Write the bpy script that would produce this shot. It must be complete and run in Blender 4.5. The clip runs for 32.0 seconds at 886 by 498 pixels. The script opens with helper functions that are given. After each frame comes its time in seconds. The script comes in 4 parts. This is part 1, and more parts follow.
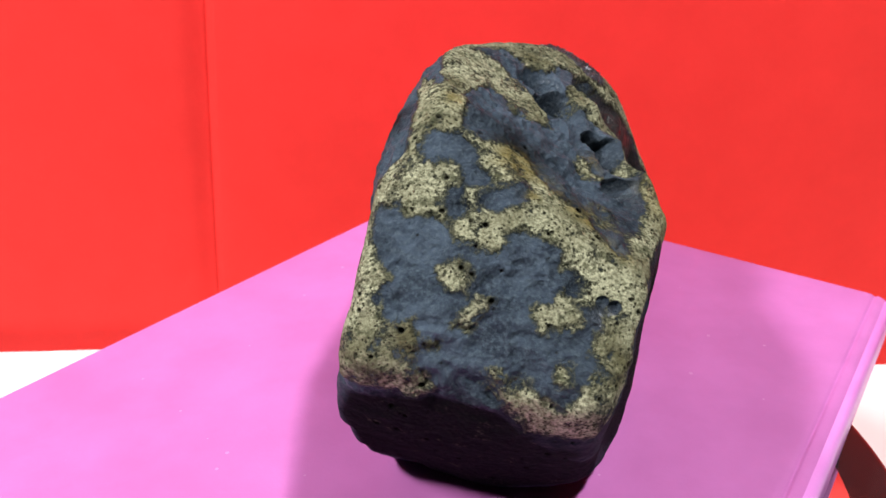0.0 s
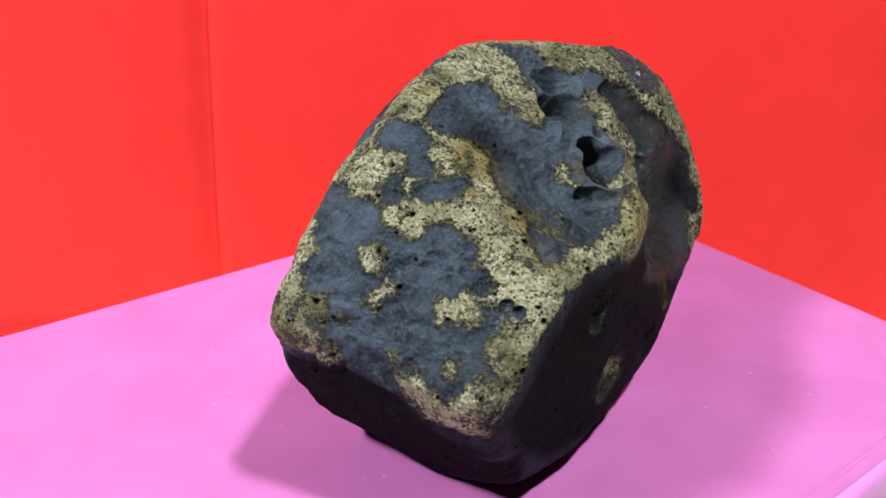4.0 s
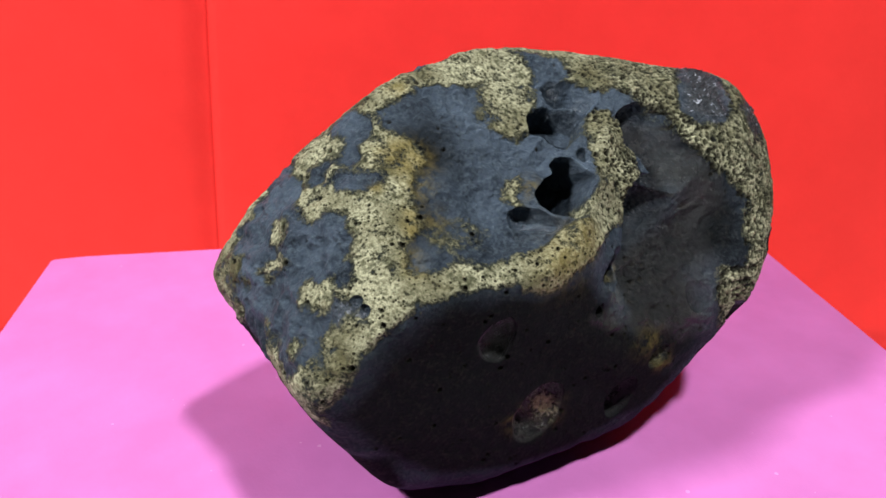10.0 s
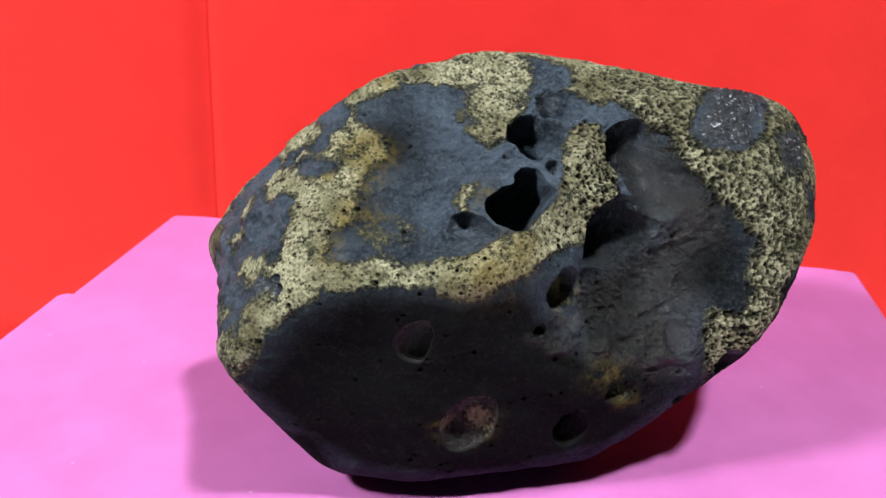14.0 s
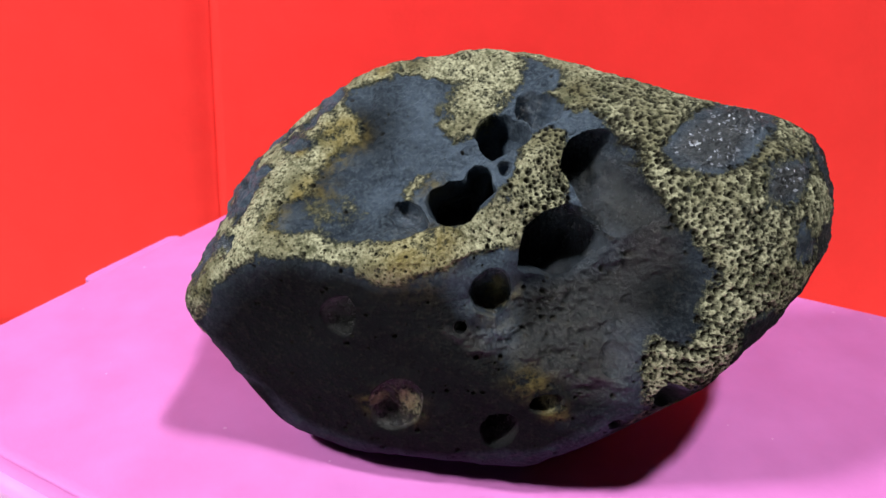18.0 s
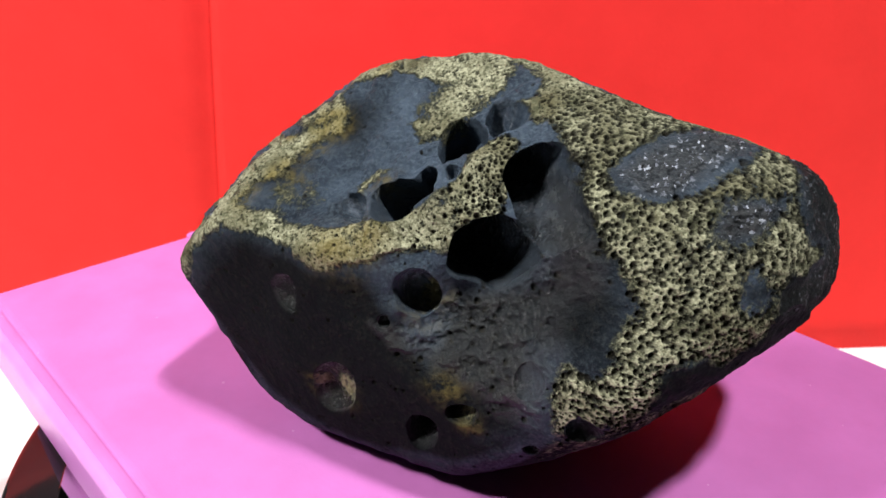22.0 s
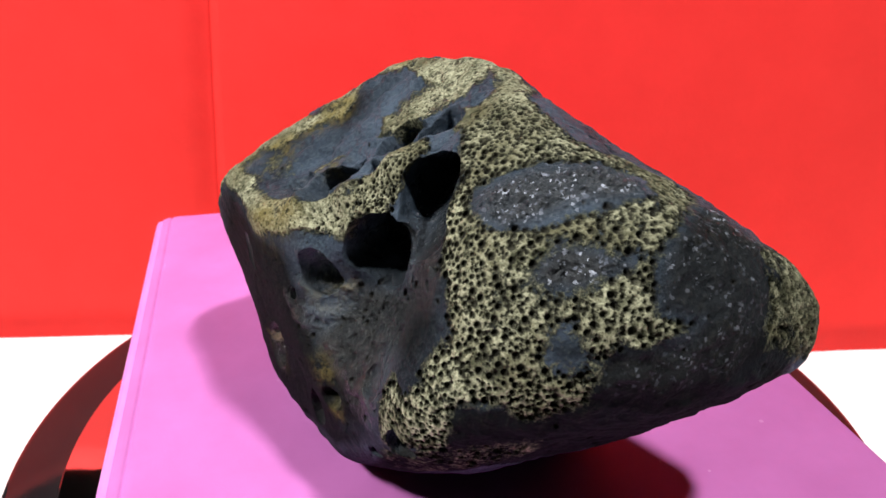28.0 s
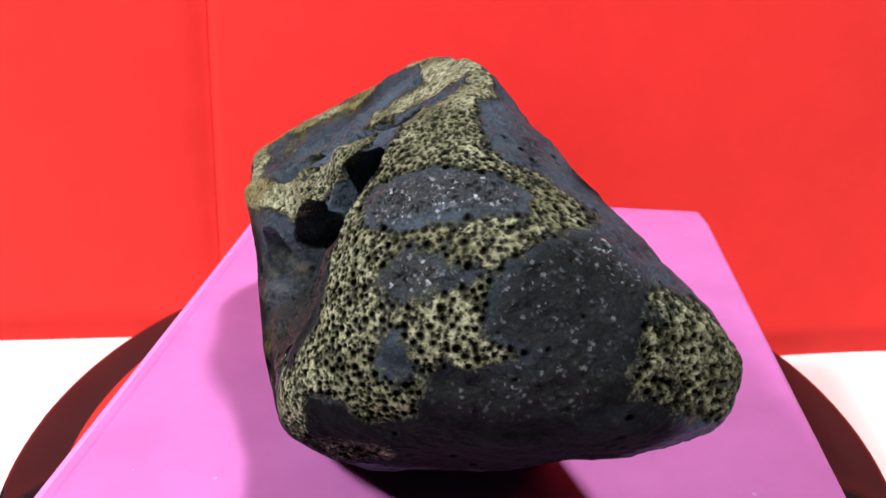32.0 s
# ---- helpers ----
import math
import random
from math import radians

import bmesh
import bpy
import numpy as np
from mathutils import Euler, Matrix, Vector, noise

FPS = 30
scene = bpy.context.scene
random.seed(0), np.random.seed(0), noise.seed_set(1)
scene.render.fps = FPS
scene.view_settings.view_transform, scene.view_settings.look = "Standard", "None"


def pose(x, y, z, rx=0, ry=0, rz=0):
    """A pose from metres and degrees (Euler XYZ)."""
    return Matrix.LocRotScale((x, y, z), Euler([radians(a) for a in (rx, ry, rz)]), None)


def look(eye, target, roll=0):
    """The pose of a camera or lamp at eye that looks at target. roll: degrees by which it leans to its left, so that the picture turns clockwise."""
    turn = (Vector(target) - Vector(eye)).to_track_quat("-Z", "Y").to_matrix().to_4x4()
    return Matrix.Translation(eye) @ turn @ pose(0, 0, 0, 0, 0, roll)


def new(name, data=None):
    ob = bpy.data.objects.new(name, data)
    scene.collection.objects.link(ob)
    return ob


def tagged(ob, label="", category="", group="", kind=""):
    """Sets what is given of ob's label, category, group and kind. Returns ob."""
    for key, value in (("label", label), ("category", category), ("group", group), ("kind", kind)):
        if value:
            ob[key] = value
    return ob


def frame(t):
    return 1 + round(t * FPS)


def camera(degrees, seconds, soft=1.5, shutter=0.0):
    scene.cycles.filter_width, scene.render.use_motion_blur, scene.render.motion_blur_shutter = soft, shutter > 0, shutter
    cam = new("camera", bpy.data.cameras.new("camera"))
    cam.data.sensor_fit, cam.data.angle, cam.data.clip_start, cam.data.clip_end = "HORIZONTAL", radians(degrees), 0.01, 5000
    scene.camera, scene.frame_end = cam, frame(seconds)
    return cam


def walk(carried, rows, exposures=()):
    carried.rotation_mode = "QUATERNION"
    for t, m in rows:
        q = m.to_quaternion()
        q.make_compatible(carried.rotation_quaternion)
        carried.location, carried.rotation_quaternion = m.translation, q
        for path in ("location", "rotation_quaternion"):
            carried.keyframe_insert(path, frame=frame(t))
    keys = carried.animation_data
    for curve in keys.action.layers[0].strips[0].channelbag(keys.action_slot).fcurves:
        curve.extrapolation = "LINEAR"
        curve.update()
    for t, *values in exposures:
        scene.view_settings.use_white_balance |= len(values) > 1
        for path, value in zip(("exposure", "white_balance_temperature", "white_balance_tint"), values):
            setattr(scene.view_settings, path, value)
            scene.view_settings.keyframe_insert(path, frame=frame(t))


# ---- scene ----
from mathutils.kdtree import KDTree

cam = camera(58.95, 32.0)
PATH = [
    (0, pose(0.0000, -0.1450, 0.1899, 64.950, -0.498, 0.920)),
    (0.5, pose(0.0000, -0.1449, 0.1899, 64.970, -0.498, 0.926)),
    (1, pose(0.0000, -0.1447, 0.1898, 64.983, -0.498, 0.948)),
    (1.5, pose(0.0000, -0.1448, 0.1899, 64.991, -0.498, 0.953)),
    (2, pose(0.0000, -0.1448, 0.1898, 64.997, -0.498, 0.987)),
    (2.5, pose(0.0000, -0.1449, 0.1899, 65.005, -0.498, 0.986)),
    (3, pose(0.0000, -0.1460, 0.1904, 64.803, -0.497, 0.971)),
    (3.5, pose(0.0000, -0.1479, 0.1913, 64.302, -0.495, 0.915)),
    (5.5, pose(0.0000, -0.1491, 0.1919, 64.102, -0.494, 0.907)),
    (7, pose(0.0000, -0.1486, 0.1917, 64.206, -0.495, 0.884)),
    (8.5, pose(0.0000, -0.1482, 0.1915, 64.291, -0.495, 0.895)),
    (10, pose(0.0000, -0.1478, 0.1913, 64.370, -0.495, 0.917)),
    (11.5, pose(0.0000, -0.1475, 0.1911, 64.424, -0.495, 0.949)),
    (13, pose(0.0000, -0.1474, 0.1911, 64.439, -0.496, 0.986)),
    (14.5, pose(0.0000, -0.1474, 0.1911, 64.440, -0.496, 0.990)),
    (16.5, pose(0.0000, -0.1506, 0.1926, 63.802, -0.493, 0.970)),
    (18, pose(0.0000, -0.1510, 0.1928, 63.784, -0.493, 0.948)),
    (19.5, pose(0.0000, -0.1511, 0.1928, 63.819, -0.493, 0.921)),
    (21, pose(0.0000, -0.1513, 0.1929, 63.855, -0.493, 0.905)),
    (22.5, pose(0.0000, -0.1516, 0.1930, 63.904, -0.493, 0.911)),
    (24, pose(0.0000, -0.1519, 0.1932, 63.932, -0.493, 0.917)),
    (25.5, pose(0.0000, -0.1518, 0.1931, 63.985, -0.494, 0.898)),
    (27.5, pose(0.0000, -0.1517, 0.1931, 64.043, -0.494, 0.881)),
    (29, pose(0.0000, -0.1514, 0.1929, 64.068, -0.494, 0.854)),
    (30.5, pose(0.0000, -0.1512, 0.1929, 64.129, -0.494, 0.822)),
    (32, pose(0.0000, -0.1506, 0.1926, 64.188, -0.495, 0.799)),
]
TURNS = ((0, 0.00), (2, -8.88), (4, -18.42), (6, -27.30), (8, -36.69), (10, -46.04), (12, -55.45), (14, -64.70), (16, -74.17), (18, -83.61), (20, -92.80), (22, -102.27), (24, -111.66), (26, -121.50), (28, -131.29), (30, -140.92), (32, -150.29))
walk(cam, PATH)
cam.data.dof.use_dof, cam.data.dof.focus_distance, cam.data.dof.aperture_fstop = True, 0.126, 55.0

# ---- world and lights ----
U = 0.145                      # one plan unit in metres
TABLE = -1.31                  # table top in plan units, below the lens
DISC, BOOK = -0.812, -0.708    # platter top and book top in plan units


def up(z):
    return (z - TABLE) * U


world = bpy.data.worlds.new("room_air")
world.use_nodes = True
world.node_tree.nodes["Background"].inputs[0].default_value = (0.9, 0.93, 1.0, 1)
world.node_tree.nodes["Background"].inputs[1].default_value = 0.02
scene.world = world

LAMPS = (((0.42, -0.31, 1.52), 0.16, 35.0, (1.0, 0.98, 0.97)),
         ((-0.72, -0.28, 1.0), 0.20, 25.5, (1.0, 0.98, 0.97)))
for place, size, power, tone in LAMPS:
    lamp = bpy.data.lights.new("bulb_light", "AREA")
    lamp.shape, lamp.size, lamp.energy, lamp.color = "DISK", size, power, tone
    new("bulb_light", lamp).matrix_world = look(place, (0, 0, up(-0.5)))


# ---- materials ----
def material(name, colour=(0.5, 0.5, 0.5), rough=0.5, metal=0.0, spec=0.5):
    m = bpy.data.materials.new(name)
    m.use_nodes = True
    b = m.node_tree.nodes["Principled BSDF"]
    b.inputs["Base Color"].default_value = (*colour, 1)
    b.inputs["Roughness"].default_value = rough
    b.inputs["Metallic"].default_value = metal
    b.inputs["Specular IOR Level"].default_value = spec
    return m, m.node_tree, b


def node(tree, kind, **given):
    n = tree.nodes.new(kind)
    for key, value in given.items():
        n.inputs[key.replace("_", " ")].default_value = value
    return n


def noise_of(tree, scale, detail=4.0, rough=0.55):
    co = tree.nodes.new("ShaderNodeTexCoord")
    n = node(tree, "ShaderNodeTexNoise", Scale=scale, Detail=detail, Roughness=rough)
    tree.links.new(co.outputs["Object"], n.inputs["Vector"])
    return n.outputs["Fac"]


def ramp(tree, value, low, high, a=(0, 0, 0), b=(1, 1, 1)):
    r = tree.nodes.new("ShaderNodeValToRGB")
    r.color_ramp.elements[0].position, r.color_ramp.elements[1].position = low, high
    r.color_ramp.elements[0].color, r.color_ramp.elements[1].color = (*a, 1), (*b, 1)
    tree.links.new(value, r.inputs[0])
    return r.outputs[0]


def blend(tree, fac, a, b, how="MIX"):
    m = tree.nodes.new("ShaderNodeMix")
    m.data_type, m.blend_type = "RGBA", how
    for socket, value in ((m.inputs[0], fac), (m.inputs[6], a), (m.inputs[7], b)):
        if isinstance(value, bpy.types.NodeSocket):
            tree.links.new(value, socket)
        elif isinstance(value, tuple):
            socket.default_value = (*value, 1)
        else:
            socket.default_value = value
    return m.outputs[2]


def sums(tree, how, a, b):
    m = tree.nodes.new("ShaderNodeMath")
    m.operation = how
    for socket, value in ((m.inputs[0], a), (m.inputs[1], b)):
        if isinstance(value, bpy.types.NodeSocket):
            tree.links.new(value, socket)
        else:
            socket.default_value = value
    return m.outputs[0]


def relief(tree, shader, height, strength, distance):
    b = node(tree, "ShaderNodeBump", Strength=strength, Distance=distance)
    tree.links.new(height, b.inputs["Height"])
    tree.links.new(b.outputs[0], shader.inputs["Normal"])


def mottled(name, a, b, scale, rough, bump=0.1, grain=900.0, metal=0.0, spec=0.5, depth=0.0004):
    m, t, s = material(name, a, rough, metal, spec)
    t.links.new(blend(t, ramp(t, noise_of(t, scale), 0.35, 0.68), a, b), s.inputs["Base Color"])
    relief(t, s, noise_of(t, grain, 3.0), bump, depth)
    return m


PINK = mottled("pink_cover_cloth", (0.490, 0.142, 0.425), (0.555, 0.168, 0.488), 55.0, 0.62, 0.12, 1500.0, depth=0.0003)
pt = PINK.node_tree
cover = pt.nodes["Principled BSDF"]
lint = node(pt, "ShaderNodeTexVoronoi", Scale=230.0)
where = pt.nodes.new("ShaderNodeTexCoord")
pt.links.new(where.outputs["Object"], lint.inputs["Vector"])
pick = pt.nodes.new("ShaderNodeSeparateColor")
pt.links.new(lint.outputs["Color"], pick.inputs[0])
dot = sums(pt, "MULTIPLY", sums(pt, "LESS_THAN", lint.outputs["Distance"], sums(pt, "MULTIPLY", pick.outputs[1], 0.11)), sums(pt, "GREATER_THAN", pick.outputs[0], 0.62))
pt.links.new(blend(pt, sums(pt, "MULTIPLY", dot, 0.25), cover.inputs["Base Color"].links[0].from_socket, (0.80, 0.55, 0.78)), cover.inputs["Base Color"])
PINK_EDGE = mottled("pink_cover_edge", (0.66, 0.22, 0.63), (0.72, 0.28, 0.70), 40.0, 0.35, 0.1, 900.0)
PAPER = mottled("paper_block", (0.78, 0.72, 0.76), (0.70, 0.64, 0.68), 300.0, 0.8, 0.3, 2500.0)
RED = mottled("red_card", (0.88, 0.036, 0.031), (0.84, 0.033, 0.028), 60.0, 0.75, 0.2, 700.0, spec=0.2)
WHITE = mottled("white_table_top", (0.84, 0.84, 0.84), (0.80, 0.80, 0.81), 6.0, 0.45, 0.05, 600.0)
GLOSS = mottled("mirror_glass", (0.86, 0.85, 0.86), (0.82, 0.81, 0.82), 20.0, 0.03, 0.005, 300.0, metal=1.0)
RIM = mottled("black_gloss_plastic", (0.010, 0.008, 0.009), (0.016, 0.012, 0.013), 40.0, 0.07, 0.01, 300.0, spec=0.4)
DRUM = mottled("black_plastic_base", (0.02, 0.02, 0.021), (0.03, 0.03, 0.03), 60.0, 0.45, 0.1, 900.0)
PALE = mottled("grey_wall_paint", (0.100, 0.098, 0.094), (0.085, 0.083, 0.080), 2.0, 0.85, 0.2, 120.0)
WALL = mottled("dark_wall_paint", (0.045, 0.042, 0.040), (0.055, 0.051, 0.048), 2.0, 0.85, 0.2, 120.0)
CEIL = mottled("ceiling_paint", (0.130, 0.130, 0.128), (0.110, 0.110, 0.108), 2.0, 0.9, 0.2, 120.0)
FLOOR = mottled("brown_floor", (0.10, 0.07, 0.05), (0.14, 0.10, 0.07), 4.0, 0.5, 0.2, 60.0)
SHELL = mottled("lamp_plastic", (0.7, 0.7, 0.7), (0.75, 0.75, 0.75), 30.0, 0.5, 0.05, 300.0)
GLOW, gt, gs = material("lit_bulb", (1, 1, 1), 0.5)
gs.inputs["Emission Color"].default_value, gs.inputs["Emission Strength"].default_value = (1, 0.98, 0.96, 1), 12.0


def attribute(tree, name):
    a = tree.nodes.new("ShaderNodeAttribute")
    a.attribute_name = name
    return a.outputs["Fac"]


def stone_material():
    m, t, s = material("vesicular_stone", rough=0.5)
    fine, mid, broad = noise_of(t, 1500.0, 3.0, 0.65), noise_of(t, 420.0, 6.0, 0.7), noise_of(t, 90.0, 5.0, 0.6)
    fray = sums(t, "MULTIPLY", sums(t, "SUBTRACT", mid, 0.5), 2.3)
    fray = sums(t, "ADD", fray, sums(t, "MULTIPLY", sums(t, "SUBTRACT", noise_of(t, 170.0, 3.0), 0.5), 1.4))
    fray = sums(t, "ADD", fray, sums(t, "SUBTRACT", fine, 0.5))
    fray = sums(t, "MULTIPLY", fray, sums(t, "MINIMUM", 1.0, sums(t, "ADD", 0.22, sums(t, "MULTIPLY", attribute(t, "crust"), 1.6))))
    crust = sums(t, "ADD", attribute(t, "crust"), fray)
    thin = ramp(t, crust, 0.28, 0.60)
    crust = ramp(t, crust, 0.56, 0.86)
    slate = blend(t, ramp(t, broad, 0.35, 0.7), (0.0130, 0.0198, 0.0310), (0.070, 0.098, 0.138))
    slate = blend(t, ramp(t, fine, 0.45, 0.8), slate, (0.090, 0.122, 0.148))
    # brown darkens the slate: dark rock, and shade painted on the low faces
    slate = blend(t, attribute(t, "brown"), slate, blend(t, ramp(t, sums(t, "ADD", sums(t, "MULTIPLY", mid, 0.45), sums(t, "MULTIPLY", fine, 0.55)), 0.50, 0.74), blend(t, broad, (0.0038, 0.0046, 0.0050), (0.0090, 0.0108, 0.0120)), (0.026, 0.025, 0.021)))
    tan = blend(t, ramp(t, fine, 0.34, 0.62), (0.120, 0.122, 0.072), (0.46, 0.465, 0.315))
    tan = blend(t, ramp(t, broad, 0.42, 0.70), tan, (0.120, 0.114, 0.062))
    tan = blend(t, ramp(t, noise_of(t, 260.0, 4.0, 0.7), 0.53, 0.66), tan, (0.085, 0.090, 0.052))
    tan = blend(t, sums(t, "MULTIPLY", attribute(t, "ochre"), 0.6), tan, blend(t, fine, (0.095, 0.076, 0.020), (0.42, 0.36, 0.15)))
    co = t.nodes.new("ShaderNodeTexCoord")
    cell = node(t, "ShaderNodeTexVoronoi", Scale=1150.0)
    t.links.new(co.outputs["Object"], cell.inputs["Vector"])
    pore = ramp(t, sums(t, "ADD", cell.outputs["Distance"], sums(t, "MULTIPLY", mid, 0.5)), 0.40, 0.52)
    tan = blend(t, pore, (0.055, 0.052, 0.032), tan)
    olive = blend(t, ramp(t, fine, 0.38, 0.66), (0.030, 0.036, 0.028), (0.150, 0.152, 0.100))
    colour = blend(t, crust, blend(t, thin, slate, olive), tan)
    ochre = sums(t, "MULTIPLY", attribute(t, "ochre"), ramp(t, mid, 0.42, 0.6))
    colour = blend(t, sums(t, "MULTIPLY", ochre, 0.55), colour, (0.15, 0.120, 0.040))
    flake = node(t, "ShaderNodeTexVoronoi", Scale=1900.0)
    t.links.new(co.outputs["Object"], flake.inputs["Vector"])
    split = t.nodes.new("ShaderNodeSeparateColor")
    t.links.new(flake.outputs["Color"], split.inputs[0])
    glint_fleck = sums(t, "MULTIPLY", sums(t, "GREATER_THAN", sums(t, "ADD", split.outputs[0], sums(t, "MULTIPLY", mid, 1.6)), 1.70), attribute(t, "glint"))
    # pale colours here paint the bright glints of the crystal flakes
    colour = blend(t, glint_fleck, colour, blend(t, ramp(t, split.outputs[1], 0.4, 1.0), (0.06, 0.075, 0.11), (0.50, 0.55, 0.64)))
    # dark rock bared inside the gas pits, with their shade painted in too
    colour = blend(t, attribute(t, "pit_shade"), colour, (0.014, 0.013, 0.010))
    t.links.new(colour, s.inputs["Base Color"])
    rough = sums(t, "ADD", sums(t, "MULTIPLY", crust, 0.34), sums(t, "MULTIPLY", mid, 0.35))
    dull = sums(t, "MULTIPLY", attribute(t, "brown"), sums(t, "SUBTRACT", 1.0, attribute(t, "slick")))
    rough = sums(t, "ADD", rough, sums(t, "ADD", 0.30, sums(t, "MULTIPLY", dull, 0.3)))
    rough = sums(t, "SUBTRACT", rough, sums(t, "MULTIPLY", attribute(t, "slick"), 0.24))
    t.links.new(sums(t, "SUBTRACT", rough, sums(t, "MULTIPLY", attribute(t, "glint"), 0.30)), s.inputs["Roughness"])
    shine = sums(t, "MULTIPLY", 0.09, sums(t, "SUBTRACT", 1.0, sums(t, "MULTIPLY", attribute(t, "brown"), 0.93)))
    shine = sums(t, "ADD", shine, sums(t, "MULTIPLY", attribute(t, "slick"), 0.46))
    shine = sums(t, "ADD", shine, sums(t, "MULTIPLY", attribute(t, "glint"), 0.5))
    t.links.new(sums(t, "ADD", shine, sums(t, "MULTIPLY", glint_fleck, 0.8)), s.inputs["Specular IOR Level"])
    height = sums(t, "ADD", sums(t, "ADD", sums(t, "MULTIPLY", fine, sums(t, "ADD", 0.25, sums(t, "MULTIPLY", thin, 0.75))), sums(t, "MULTIPLY", mid, 1.6)), sums(t, "MULTIPLY", pore, sums(t, "MULTIPLY", crust, 0.8)))
    relief(t, s, height, 0.9, 0.0009)
    return m


# ---- mesh helpers ----
def part(name, bm, mat, parent=None, label="", smooth=False):
    me = bpy.data.meshes.new(name)
    bm.to_mesh(me)
    bm.free()
    me.materials.append(mat)
    if smooth:
        me.polygons.foreach_set("use_smooth", [True] * len(me.polygons))
    ob = new(name, me)
    if parent is not None:
        ob.parent = parent
    return tagged(ob, label)


def slab(x0, x1, y0, y1, z0, z1, bevel=0.0, segments=2):
    bm = bmesh.new()
    bmesh.ops.create_cube(bm, size=1.0)
    bmesh.ops.scale(bm, vec=(x1 - x0, y1 - y0, z1 - z0), verts=bm.verts)
    bmesh.ops.translate(bm, vec=((x0 + x1) / 2, (y0 + y1) / 2, (z0 + z1) / 2), verts=bm.verts)
    if bevel:
        bmesh.ops.bevel(bm, geom=bm.edges[:], offset=bevel, segments=segments, affect="EDGES", profile=0.5)
    return bm


def lathe(profile, steps=128):
    """A solid of revolution about z from (radius, height) pairs."""
    bm = bmesh.new()
    rings = []
    for r, z in profile:
        rings.append([bm.verts.new((r * math.cos(a), r * math.sin(a), z)) for a in (2 * math.pi * i / steps for i in range(steps))])
    for low, high in zip(rings, rings[1:]):
        for i in range(steps):
            j = (i + 1) % steps
            bm.faces.new((low[i], low[j], high[j], high[i]))
    bm.faces.new(rings[0][::-1])
    bm.faces.new(rings[-1])
    bmesh.ops.recalc_face_normals(bm, faces=bm.faces)
    return bm


def outline_prism(points, z0, z1, bevel=0.0):
    bm = bmesh.new()
    low = [bm.verts.new((x, y, z0)) for x, y in points]
    high = [bm.verts.new((x, y, z1)) for x, y in points]
    bm.faces.new(low[::-1])
    top = bm.faces.new(high)
    n = len(points)
    for i in range(n):
        bm.faces.new((low[i], low[(i + 1) % n], high[(i + 1) % n], high[i]))
    if bevel:
        bmesh.ops.bevel(bm, geom=list(top.edges), offset=bevel, segments=3, affect="EDGES", profile=0.5)
    bmesh.ops.recalc_face_normals(bm, faces=bm.faces)
    return bm


def rounded_rect(x0, x1, y0, y1, r, steps=5):
    pts = []
    for cx, cy, a0 in ((x1 - r, y1 - r, 0), (x0 + r, y1 - r, 90), (x0 + r, y0 + r, 180), (x1 - r, y0 + r, 270)):
        for i in range(steps + 1):
            a = radians(a0 + 90 * i / steps)
            pts.append((cx + r * math.cos(a), cy + r * math.sin(a)))
    return pts


# ---- the room that closes the place ----
def room():
    w, h = 2.2, 2.3
    for name, box in (("wall_north", (-w, w, w, w + 0.1, -0.75, h)), ("wall_south", (-w, w, -w - 0.1, -w, -0.75, h)),
                      ("wall_east", (w, w + 0.1, -w - 0.1, w + 0.1, -0.75, h)), ("wall_west", (-w - 0.1, -w, -w - 0.1, w + 0.1, -0.75, h))):
        tagged(part(name, slab(*box), WALL if name == "wall_north" else PALE), "plain dark painted wall behind the backdrop" if name == "wall_north" else "plain dark grey painted room wall", "wall", kind="structure")
    tagged(part("ceiling", slab(-w - 0.1, w + 0.1, -w - 0.1, w + 0.1, h, h + 0.1), CEIL), "plain painted room ceiling", "ceiling", kind="structure")
    tagged(part("floor", slab(-w - 0.1, w + 0.1, -w - 0.1, w + 0.1, -0.85, -0.75), FLOOR), "plain brown room floor", "floor", kind="structure")


def hanging_lamp(place, size):
    lamp = new("hanging_lamp")
    lamp.location = (place[0], place[1], place[2])
    tagged(lamp, "white hanging room lamp, switched on", "lamp")
    part("shade", lathe(((size * 0.62, 0.03), (size * 0.60, 0.06), (size * 0.2, 0.10), (0.02, 0.12)), 32), SHELL, lamp, smooth=True)
    part("bulb", lathe(((size * 0.3, 0.008), (size * 0.5, 0.014), (size * 0.5, 0.024), (size * 0.3, 0.03)), 32), GLOW, lamp, smooth=True)
    part("cord", lathe(((0.004, 0.12), (0.004, 2.3 - place[2])), 8), DRUM, lamp)


# ---- table, backdrop, turntable, book ----
def table():
    ob = new("table")
    tagged(ob, "white smooth table top under the turntable", "table")
    part("tabletop", slab(-0.75, 0.75, -0.55, 0.55, -0.03, 0.0, 0.003), WHITE, ob)
    for x in (-0.7, 0.7):
        for y in (-0.5, 0.5):
            part("leg", slab(x - 0.025, x + 0.025, y - 0.025, y + 0.025, -0.75, -0.03, 0.003), WHITE, ob)


